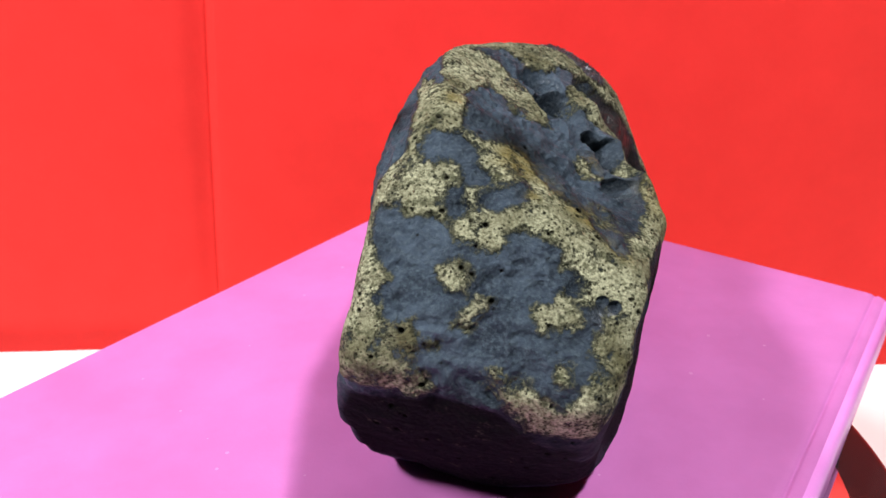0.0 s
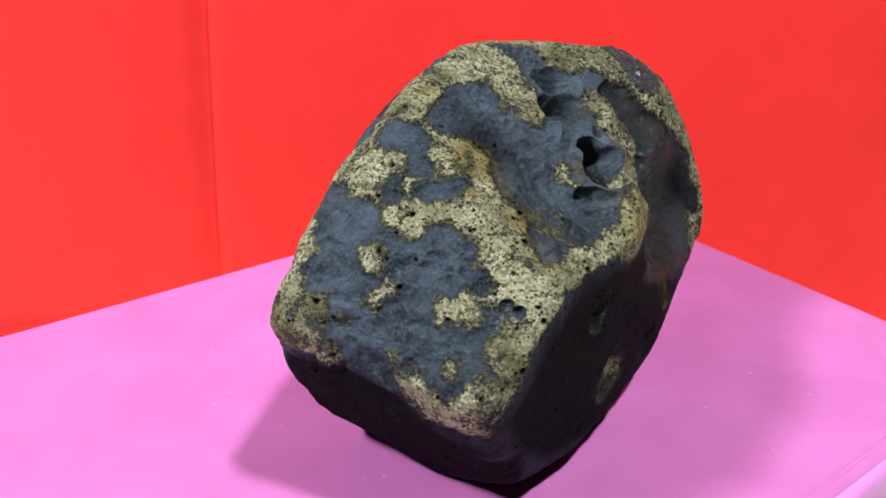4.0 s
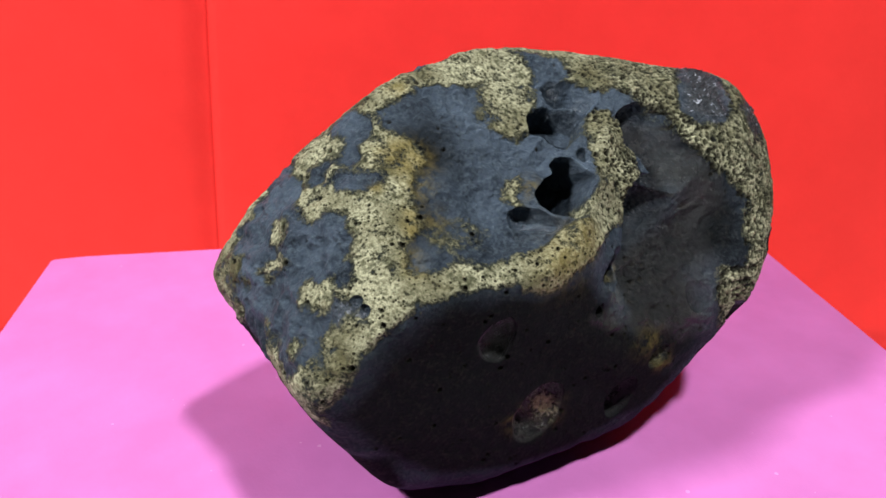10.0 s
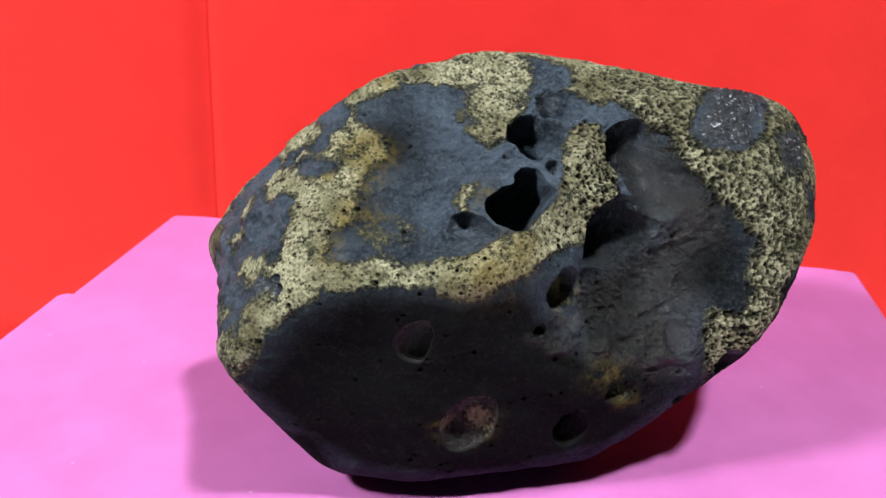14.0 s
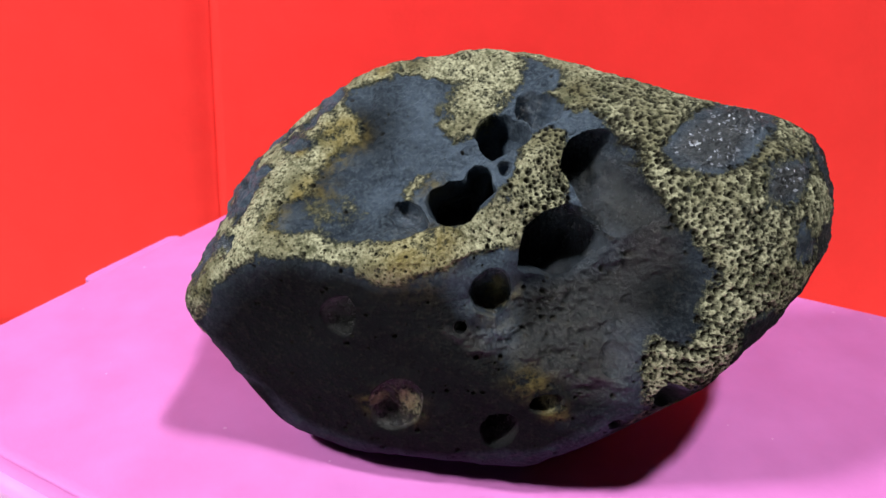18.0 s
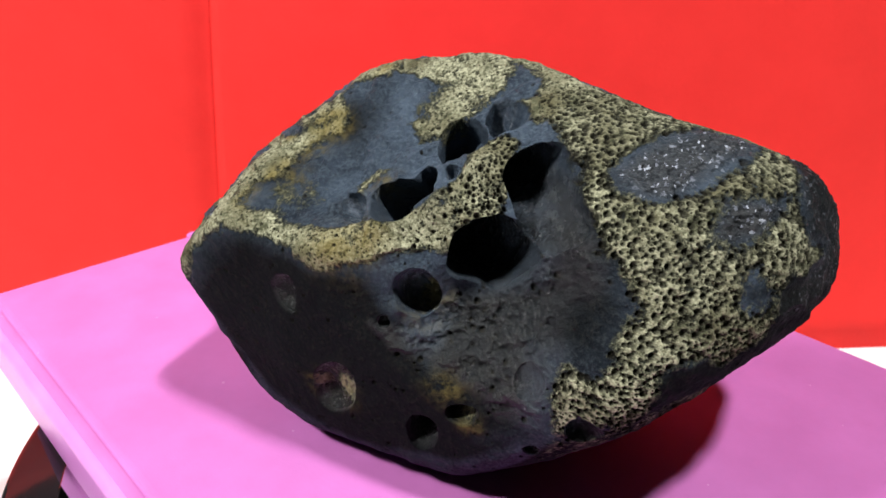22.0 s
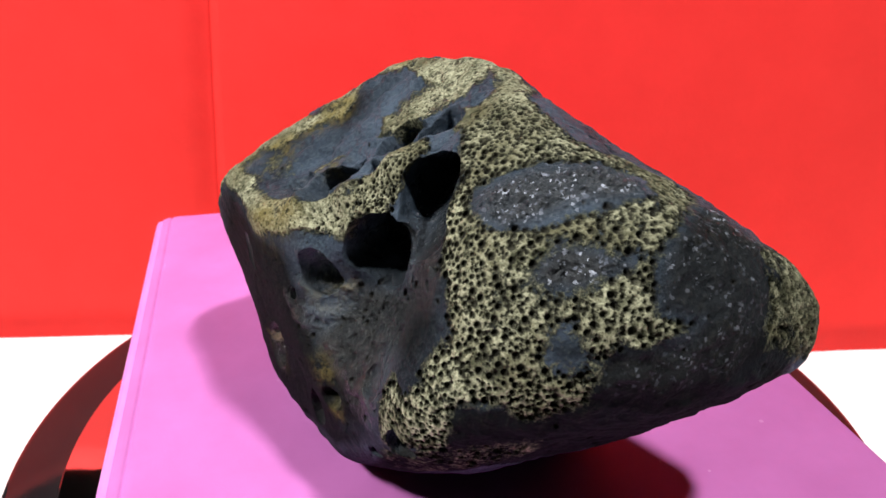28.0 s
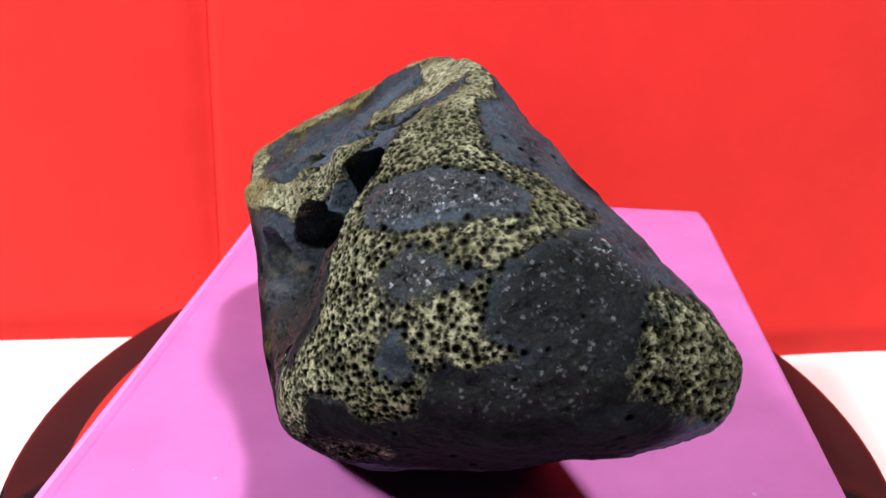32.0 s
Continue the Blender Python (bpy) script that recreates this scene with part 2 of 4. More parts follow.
def sheet(columns, z0, z1, thick, lean=0.0):
    """An upright sheet of card through (x, y) columns, with a little wave in it."""
    bm = bmesh.new()
    rows = 14
    faces = []
    for side in (0, thick):
        faces.append([[bm.verts.new((x + lean * (1 - k / rows), y + side + 0.0008 * math.sin(5 * k / rows + 40 * x), z0 + (z1 - z0) * k / rows))
                       for k in range(rows + 1)] for x, y in columns])
    n = len(columns)
    for s in (0, 1):
        for i in range(n - 1):
            for k in range(rows):
                bm.faces.new((faces[s][i][k], faces[s][i + 1][k], faces[s][i + 1][k + 1], faces[s][i][k + 1]))
    for i in range(n - 1):
        for k in (0, rows):
            bm.faces.new((faces[0][i][k], faces[0][i + 1][k], faces[1][i + 1][k], faces[1][i][k]))
    for i in (0, n - 1):
        for k in range(rows):
            bm.faces.new((faces[0][i][k], faces[0][i][k + 1], faces[1][i][k + 1], faces[1][i][k]))
    bmesh.ops.recalc_face_normals(bm, faces=bm.faces)
    return bm


def backdrop():
    ob = new("backdrop")
    tagged(ob, "bright red folded card standing upright behind the stone", "backdrop")
    fold = -0.602

    def depth(x):
        """Distance of the card behind the axis, with the crease pressed in at the fold."""
        y = np.interp(x, (-2.2, -1.39, fold, 0.2, 1.04, 1.35, 2.4), (0.95, 1.01, 1.05, 1.005, 0.982, 1.012, 1.10))
        return y + (0.014 * math.exp(-((x - fold) / 0.045) ** 2) if x < fold else 0.014 * math.exp(-((x - fold) / 0.016) ** 2))
    left = np.concatenate([np.linspace(-2.2, fold - 0.09, 20), np.linspace(fold - 0.08, fold, 12)])
    right = np.concatenate([np.linspace(fold, fold + 0.03, 10), np.linspace(fold + 0.05, 2.4, 50)])
    part("left_panel", sheet([(x * U, depth(x) * U) for x in left], 0.0, up(0.22), 0.0015, -0.0155), RED, ob, smooth=True)
    part("right_panel", sheet([(x * U, depth(x) * U) for x in right], 0.0, up(0.22), 0.0015, -0.0155), RED, ob, smooth=True)


def turntable():
    ob = new("turntable")
    tagged(ob, "round black turntable with a mirror top, on the white table", "turntable")
    part("base", lathe(((0.078, 0.0), (0.080, 0.003), (0.080, up(DISC) - 0.016), (0.070, up(DISC) - 0.0125)), 96), DRUM, ob, "black plastic drum", True)
    k = 1.017
    platter = part("platter", lathe(((0.060, -0.012), (0.094 * k, -0.012), (0.0965 * k, -0.011), (0.0975 * k, -0.008), (0.0975 * k, -0.002), (0.0968 * k, -0.0006), (0.0955 * k, -0.0002), (0.0858, -0.0002)), 160), RIM, ob, "black glossy plastic ring", True)
    part("mirror_plate", lathe(((0.0868, -0.003), (0.0868, 0.0002), (0.0864, 0.0006)), 160), GLOSS, platter, "round silvered mirror plate")
    platter.location = (0, 0, up(DISC))
    return platter


def book():
    """The closed hardcover book, with its origin on the turning axis at platter height."""
    ob = new("book")
    tagged(ob, "closed pink hardcover notebook lying on the turntable", "book")
    a = radians(55.4)
    spin = Matrix.Translation((-0.014 * U, 0.008 * U, 0)) @ Matrix.Rotation(a, 4, "Z")
    hl, hw = 0.748 * U, 0.525 * U
    top, thick = (BOOK - DISC) * U, 0.0046
    lift = 0.0008
    # cover with the hinge groove along the spine side
    bm = bmesh.new()
    gx = -hw + 0.031 * U
    # across: from the spine edge to the fore edge
    prof = [(-hw, -0.0044), (-hw + 0.0002, -0.0030), (-hw + 0.0008, -0.0018), (-hw + 0.0018, -0.0008), (gx - 0.0008, -0.0002), (gx - 0.0003, -0.0004), (gx, -0.0007), (gx + 0.0003, -0.0004),
            (gx + 0.0008, -0.0001), (gx + 0.0020, 0.0), (0.0, 0.0), (hw - 0.0016, 0.0), (hw - 0.0006, -0.0003), (hw, -0.0010), (hw, -0.0026)]
    # along: the ends roll down a little
    ends = [(-hl, -0.0011), (-hl + 0.0004, -0.0004), (-hl + 0.0014, 0.0)] + [(-hl + 0.0014 + (2 * hl - 0.0028) * i / 24, 0.0) for i in range(1, 24)] + [(hl - 0.0014, 0.0), (hl - 0.0004, -0.0004), (hl, -0.0011)]

    def corner(v, w):
        """The fore-edge corners are rounded."""
        r = 0.0052
        dx, dy = w - (hw - r), abs(v) - (hl - r)
        if dx > 0 and dy > 0:
            d = max(dx, dy) / max(math.hypot(dx, dy), 1e-9)
            w, v = hw - r + dx * d, math.copysign(hl - r + dy * d, v)
        return v, w
    grid = [[bm.verts.new((*corner(v, w), top + dz + dv)) for w, dz in prof] for v, dv in ends]
    under = [[bm.verts.new((q.co.x, q.co.y, top - thick)) for q in line] for line in grid]
    for g, flip in ((grid, False), (under, True)):
        for i in range(len(ends) - 1):
            for k in range(len(prof) - 1):
                f = (g[i][k], g[i + 1][k], g[i + 1][k + 1], g[i][k + 1])
                bm.faces.new(f[::-1] if flip else f)
    for k in range(len(prof) - 1):
        for i in (0, len(ends) - 1):
            bm.faces.new((grid[i][k], grid[i][k + 1], under[i][k + 1], under[i][k]))
    for i in range(len(ends) - 1):
        for k in (0, len(prof) - 1):
            bm.faces.new((grid[i][k], grid[i + 1][k], under[i + 1][k], under[i][k]))
    bmesh.ops.recalc_face_normals(bm, faces=bm.faces)
    bm.transform(spin)
    part("front_cover", bm, PINK, ob, smooth=True)
    bm = outline_prism(rounded_rect(-hl, hl, -hw, hw, 0.004), lift, lift + 0.0026, 0.0005)
    bm.transform(spin)
    part("back_cover", bm, PINK, ob)
    bm = outline_prism(rounded_rect(-hl + 0.003, hl - 0.003, -hw + 0.0036, hw - 0.004, 0.002), lift + 0.0026, top - thick, 0.0)
    bm.transform(spin)
    part("page_block", bm, PAPER, ob, "pale lilac paper pages")
    bm = slab(-hl + 0.0002, hl - 0.0002, -hw - 0.0007, -hw + 0.0045, lift + 0.0002, top - 0.0009, 0.0022, 5)
    bm.transform(spin)
    part("spine", bm, PINK_EDGE, ob, smooth=True)
    # the small tab that stands out at one short end
    s0, s1 = 0.390 * U, 0.622 * U
    bm = outline_prism(rounded_rect(-hl - 0.024 * U, -hl + 0.004, hw - s1, hw - s0, 0.0018), top - 0.0024, top - 0.0008, 0.0004)
    bm.transform(spin)
    part("tab", bm, PINK, ob, "small pink tab standing out at the edge")
    ob.location = (0, 0, up(DISC))
    return ob


# ---- the stone ----
PLANES = ((-22.9, 63.0, 0.2626), (163.9, 39.1, 0.2295), (23.4, 62.7, 0.3343), (-104.4, 45.5, 0.3155), (123.4, 63.3, 0.3101), (6.6, 35.1, 0.3390), (176.0, 11.2, 0.1310), (38.9, 24.3, 0.4025), (-94.7, 37.4, 0.3250), (-171.4, 37.3, 0.2267), (-12.9, -3.1, 0.2738), (-104.4, -23.9, 0.3105), (72.9, 18.2, 0.4372), (-23.7, -13.9, 0.2732), (171.4, -15.7, 0.1317), (52.3, -15.9, 0.3697), (-88.4, -37.3, 0.3263), (123.4, -13.9, 0.3923), (30.2, -43.6, 0.2915), (-111.2, -47.5, 0.2850), (67.2, -43.8, 0.2682), (-26.1, -67.1, 0.2413))
BUMPS = ((-49.5, 51.9, -0.0794), (120.6, 25.3, -0.1101), (13.5, 20.3, -0.4035), (-153.0, 44.3, 0.1572), (81.2, 22.4, 0.0919), (-46.5, 8.4, -0.0941), (-173.4, 4.0, -0.0033), (49.7, 18.0, 0.0733), (-95.1, 22.2, 0.0488), (118.2, -4.3, 0.0350), (-3.2, -15.8, -0.0451), (-138.6, -35.7, 0.0155), (67.3, -45.2, -0.1124), (-44.8, -45.1, 0.0910))
SWELLS = ((-139.5, -19.9, 0.017), (-128.9, 42.3, 0.017), (-127.1, -30.9, 0.023), (-111.8, 2.7, 0.013), (-104.1, 19.1, 0.026), (-99.4, -7.3, 0.018), (-96.5, 37.3, 0.013), (-94.7, -35.5, 0.009), (-88.8, 62.5, 0.017), (-84.1, 25.7, 0.013), (-82.3, -48.9, 0.051), (-79.3, -1.1, 0.019), (-71.7, 15.1, 0.007), (-56.4, 55.1, 0.014), (-46.9, -5.0, 0.041), (-39.2, 11.1, 0.031), (-22.1, -25.7, 0.012), (-11.5, 35.5, 0.021), (-6.8, 7.3, 0.053), (0.9, 24.0, 0.013), (5.6, -2.7, 0.088), (13.3, 13.5, 0.126), (21.0, 30.9, 0.011), (25.7, 3.4, 0.043), (28.6, 52.5, 0.045), (48.7, 64.2, 0.025), (50.5, -16.7, 0.033), (70.6, -10.4, 0.053), (83.0, -20.7, 0.015), (103.0, -14.3, 0.021), (113.6, 50.1, 0.012), (118.4, 18.3, 0.041), (153.7, 78.5, 0.011))
DENTS = ((-149.0, 34.5, -0.019), (-136.6, 23.2, -0.04), (-131.9, -3.4, -0.017), (-124.2, 12.7, -0.039), (-121.3, 72.4, -0.007), (-116.5, 30.0, -0.012), (-108.9, 51.3, -0.012), (-91.7, 8.8, -0.038), (-76.4, 45.5, -0.015), (-74.6, -28.3, -0.016), (-64.0, 32.7, -0.007), (-51.6, 21.5, -0.01), (-44.0, 40.3, -0.037), (-31.6, 28.3, -0.02), (-29.7, -45.5, -0.065), (-26.8, 1.1, -0.013), (-19.2, 17.5, -0.014), (2.7, -51.3, -0.02), (16.2, 75.2, -0.023), (18.0, -12.7, -0.01), (22.8, -42.3, -0.022), (33.4, 19.9, -0.005), (38.1, -6.5, -0.021), (58.2, -0.4, -0.019), (110.7, 1.9, -0.02), (133.7, 60.8, -0.037))
CENTRE = (0.0278, 0.0329, -0.5110)
SHARP = 27.28
HOLES = ((25, -12, 10, 0.02), (32, -3, 20, 0.025), (-12, 12, 8, 0.012), (24, 4, 19, 0.008), (-68, 19, 7, 0.006), (-66, 18, 7, 0.006))
# cavities: depth, width of the wall, deepest way and its reach, share of the depth elsewhere, slant, corners of the mouth
CAVITIES = (
    (0.050, 0.020, (30, 68), 0.05, 0.8, (0, 0, 0), ((30.7, 76.0), (41.0, 74.5), (43.2, 70.0), (47.0, 67.0), (39.1, 62.8), (32.2, 61.0), (27.5, 61.5), (20.1, 60.8), (19.9, 66.4), (20.9, 71.4))),
    (0.190, 0.007, (3, 63), 0.08, 0.8, (0, 0, -0.3), ((-10.9, 67.9), (-8.2, 71.8), (4.0, 73.0), (15.5, 70.5), (17.7, 66.3), (18.6, 60.9), (14.7, 58.6), (9.5, 58.3), (3.0, 57.9), (-1.1, 55.7), (-4.5, 57.6), (-9.1, 62.0))),
    (0.170, 0.008, (-18, 45), 0.06, 0.6, (0, 0, -0.25), ((-27.0, 42.7), (-26.4, 46.2), (-22.1, 49.4), (-14.2, 51.5), (-13.7, 54.6), (-8.9, 55.6), (-4.1, 54.2), (-3.4, 49.1), (-2.2, 46.0), (-6.1, 43.9), (-8.6, 41.2), (-11.5, 37.8), (-15.7, 36.3), (-19.1, 36.6), (-23.1, 39.0))),
    (0.020, 0.012, (3, 54), 0.05, 1.0, (0, 0, 0), ((-0.4, 54.4), (3.3, 55.1), (6.4, 54.4), (4.8, 51.6), (1.2, 51.3))),
    (0.024, 0.022, (-34, 40), 0.05, 0.8, (0, 0, 0), ((-38.1, 37.2), (-38.0, 41.1), (-34.2, 42.8), (-29.2, 41.7), (-23.5, 38.1), (-22.4, 35.5), (-25.6, 34.1), (-29.7, 34.2), (-34.2, 35.1))),
    (0.150, 0.016, (32, 49), 0.066, 0.18, (0, 0, -0.5), ((23.3, 51.9), (29.0, 54.8), (35.6, 54.9), (41.1, 52.2), (41.5, 48.8), (40.0, 44.3), (38.5, 39.4), (38.7, 35.0), (37.6, 32.3), (34.9, 31.1), (31.1, 30.4), (29.1, 30.6), (27.5, 33.5), (25.5, 36.8), (24.1, 40.1), (23.7, 42.9), (22.5, 45.8), (21.7, 49.4))),
    (0.160, 0.014, (9, 35), 0.055, 0.30, (0, 0, -0.4), ((4.2, 29.4), (4.9, 34.4), (7.7, 37.9), (14.6, 40.2), (21.3, 40.2), (25.5, 37.7), (28.3, 34.4), (29.2, 30.2), (27.8, 26.2), (24.2, 23.9), (19.3, 22.2), (12.8, 25.0), (6.7, 26.0), (4.5, 27.3))),
    (0.055, 0.012, (-7, 22), 0.030, 0.4, (0, 0, 0), ((-10.4, 21.2), (-8.8, 24.7), (-5.2, 27.1), (-1.1, 27.2), (1.5, 25.2), (2.8, 20.4), (1.7, 16.6), (-1.6, 13.9), (-5.8, 15.2), (-8.5, 17.5))),
    (0.024, 0.018, (-34, -19), 0.022, 0.55, (0, 0, 0), ((-37.4, -14.9), (-35.4, -9.9), (-30.9, -6.4), (-25.2, -5.8), (-21.7, -9.1), (-21.8, -15.8), (-24.9, -20.7), (-30.9, -22.7), (-35.9, -21.1))),
    (0.050, 0.014, (-1, -19), 0.05, 0.6, (0, 0, 0), ((-5.7, -19.5), (-3.9, -15.4), (-0.3, -12.5), (3.0, -12.7), (4.2, -17.1), (2.4, -22.7), (-1.8, -25.6), (-5.0, -24.2))),
    (0.045, 0.012, (8, -9), 0.02, 0.45, (0, 0, 0), ((5.9, -8.0), (7.5, -5.9), (11.4, -4.9), (14.0, -6.2), (12.8, -9.3), (9.8, -11.2), (6.9, -10.7))),
    (0.016, 0.014, (-43, 11), 0.05, 0.7, (0, 0, 0), ((-46.4, 11.0), (-44.4, 14.6), (-40.6, 16.5), (-38.0, 15.1), (-38.2, 10.5), (-40.2, 5.0), (-43.8, 5.6), (-46.4, 7.7))),
)
SLIDE = ((-15.2, 10.6), (-7.7, 10.5), (1.0, 14.3), (4.0, 22.0), (10.2, 20.1), (20.2, 21.9), (27.5, 24.5), (30.0, 36.0), (38.0, 31.0), (37.0, 24.0), (31.1, 18.7), (29.6, 12.7), (26.2, 4.0), (24.3, -4.3), (18.5, -5.2), (12.8, -0.9), (3.0, 2.9), (-8.9, 6.3))
LINING = ((-27, -15, 16), (-1, 20, 15), (12, -10, 10), (-36, -15, 10),)
OCHRE = ((-27, -15, 19), (-1, 20, 17), (12, -10, 11), (-36, -15, 12), (-25, 27, 30), (-18, 32, 23), (-2, 17, 22), (-27, 47, 18), (4, 20, 11), (6, -2, 20), (12, -10, 11), (-31, -15, 17), (-74, 49, 22), (-76, 40, 8), (-74, 51, 17), (-66, 43, 16), (-59, 36, 16), (-79, 50, 19), (-101, 65, 14), (-75.1, 54.5, 11), (-70.9, 52.2, 11), (-67.3, 47.7, 12), (-65.0, 41.9, 12), (-63.9, 36.5, 12), (-62.2, 32.7, 11), (-60.7, 28.8, 11), (-59.6, 25.7, 10))
# blots of the brown-black colour; those low down paint the underside's shade
BROWN_SHADE = ((-59, 4, 80), (-47, -6, 87), (-24, -0, 75), (-36, 11, 60), (-15, -18, 64), (-51, 15, 41), (-106, -7, 39), (-94, -4, 44), (-84, -5, 38), (-112, -6, 26), (-74, -9, 32), (-134, 60, 21), (-72, 54, 42), (-64, 35, 35), (96, 41, 25), (65, 13, 45), (74, 15, 45), (80, 15, 31), (55, 5, 28), (70, 9, 42), (74, 18, 25), (62, 15, 30), (84, 9, 27), (45, 1, 24), (72, 14, 33), (61, 13, 37), (54, 10, 30), (70, -30, 150), (20, -45, 120), (-60, -45, 120))
SCOOP = ((34, 46, 37, 0.012), (26, 18, 51, 0.018), (33, 19, 42, 0.01), (-2, 12, 48, 0.004))
RIDGE = ((14, 53, 20, 0.012), (-2, 45, 22, 0.014), (-17, 36, 24, 0.012), (-30, 27, 27, 0.008), (14, 35, 44, 0.030), (-4, 23, 38, 0.020))



def ways(rows):
    a = np.radians(np.array([[r[0], r[1]] for r in rows]))
    return np.stack([np.cos(a[:, 0]) * np.cos(a[:, 1]), np.sin(a[:, 0]) * np.cos(a[:, 1]), np.sin(a[:, 1])], 1)


def radius_of(d):
    """Radius of the worn block along the ways d: blunt faces run softly into one another, with broad swells and dents."""
    a = np.maximum(d @ ways(PLANES).T, 1e-3) / np.array([p[2] for p in PLANES])
    m = a.max(1)
    r = 1 / (m * ((a / m[:, None]) ** SHARP).sum(1) ** (1 / SHARP))
    r = r * (1 + (np.exp(14.0 * (d @ ways(BUMPS).T - 1)) * np.array([b[2] for b in BUMPS])).sum(1))
    for rows in (SWELLS, DENTS):
        r = r * (1 + np.exp(45.0 * (d @ ways(rows).T - 1)) @ np.array([b[2] for b in rows]))
    return r


def grain(p, scale, seed):
    """Smooth value noise from 0 to 1."""
    table_ = np.random.RandomState(seed).rand(32, 32, 32).astype(np.float32)
    q = p * scale + 100.0
    i = np.floor(q).astype(int)
    f = (q - i).astype(np.float32)
    f = f * f * (3 - 2 * f)
    out = 0
    for x in (0, 1):
        for y in (0, 1):
            for z in (0, 1):
                w = (f[:, 0] if x else 1 - f[:, 0]) * (f[:, 1] if y else 1 - f[:, 1]) * (f[:, 2] if z else 1 - f[:, 2])
                out = out + w * table_[(i[:, 0] + x) % 32, (i[:, 1] + y) % 32, (i[:, 2] + z) % 32]
    return out


def rough_grain(p, scale, seed, octaves=3):
    out, amp, total = 0, 1.0, 0.0
    for k in range(octaves):
        out, total = out + amp * grain(p, scale * 2.1 ** k, seed + k), total + amp
        amp *= 0.5
    return out / total


def ball(n):
    """A cube of n x n quads a side, blown up to a sphere: directions and quads."""
    t = np.tan(np.linspace(-math.pi / 4, math.pi / 4, n + 1))
    a, b = np.meshgrid(t, t, indexing="ij")
    one = np.ones_like(a)
    sides = [(one, a, b), (-one, b, a), (b, one, a), (a, -one, b), (a, b, one), (b, a, -one)]
    v = np.concatenate([np.stack([s.ravel() for s in side], 1) for side in sides])
    idx = np.arange((n + 1) ** 2).reshape(n + 1, n + 1)
    quad = np.stack([idx[:-1, :-1], idx[1:, :-1], idx[1:, 1:], idx[:-1, 1:]], -1).reshape(-1, 4)
    quads = np.concatenate([quad + k * (n + 1) ** 2 for k in range(6)])
    v /= np.linalg.norm(v, axis=1)[:, None]
    key = np.round((v + 2) * 200000).astype(np.int64)
    key = (key[:, 0] * 1000003 + key[:, 1]) * 1000003 + key[:, 2]
    _, first, back = np.unique(key, return_index=True, return_inverse=True)
    return v[first], back.reshape(-1)[quads]


def spread(p, rows, power=0.9):
    """How far each point of p lies within the soft blots of rows, from 0 to 1."""
    w = ways(rows)
    q = w * radius_of(w)[:, None]
    left = np.ones(len(p), np.float32)
    for k, row in enumerate(rows):
        d2 = ((p - q[k]) ** 2).sum(1) / (row[2] * 0.001) ** 2
        left *= 1 - 0.97 * np.exp(-np.minimum(power * d2, 30)).astype(np.float32)
    return 1 - left


def within(d, corners):
    """The ways d near a patch with these corners (azimuth, height in degrees), and how far inside its edge each lies."""
    w = ways(corners)
    mid = w.mean(0)
    mid /= np.linalg.norm(mid)
    side = np.cross(mid, (0.3, 0.2, 0.9))
    side /= np.linalg.norm(side)
    top = np.cross(mid, side)
    flat = np.stack([w @ side, w @ top], 1) / (w @ mid)[:, None]
    near = np.nonzero(d @ mid > (w @ mid).min() - 0.06)[0]
    n = d[near]
    q = (np.stack([n @ side, n @ top], 1) / (n @ mid)[:, None]).astype(np.float32)
    far = np.full(len(q), 9.0, np.float32)
    inside = np.zeros(len(q), bool)
    for a, b in zip(flat, np.roll(flat, -1, 0)):
        e = b - a
        r = q - a.astype(np.float32)
        k = np.clip((r @ e) / (e @ e), 0, 1)
        far = np.minimum(far, (r[:, 0] - k * e[0]) ** 2 + (r[:, 1] - k * e[1]) ** 2)
        inside ^= ((a[1] > q[:, 1]) != (b[1] > q[:, 1])) & (q[:, 0] < e[0] * (q[:, 1] - a[1]) / (e[1] + 1e-12) + a[0])
    return near, np.sqrt(far) * np.where(inside, 1, -1), mid


def rounded(corners):
    """The corners cut off twice, so that the outline runs smoothly."""
    c = np.array(corners)
    for _ in range(2):
        n = np.roll(c, -1, 0)
        c = np.stack([0.78 * c + 0.22 * n, 0.22 * c + 0.78 * n], 1).reshape(-1, 2)
    return c


def layers(d, base):
    """A field over the ways d that starts at base, and the function that lays patches over it."""
    field = np.full(len(d), base, np.float32)

    def patch(value, corners, soft=0.055):
        near, signed, _ = within(d, corners)
        share = np.clip(0.5 + signed / soft, 0, 1)
        field[near] += share * (value - field[near])
    return field, patch


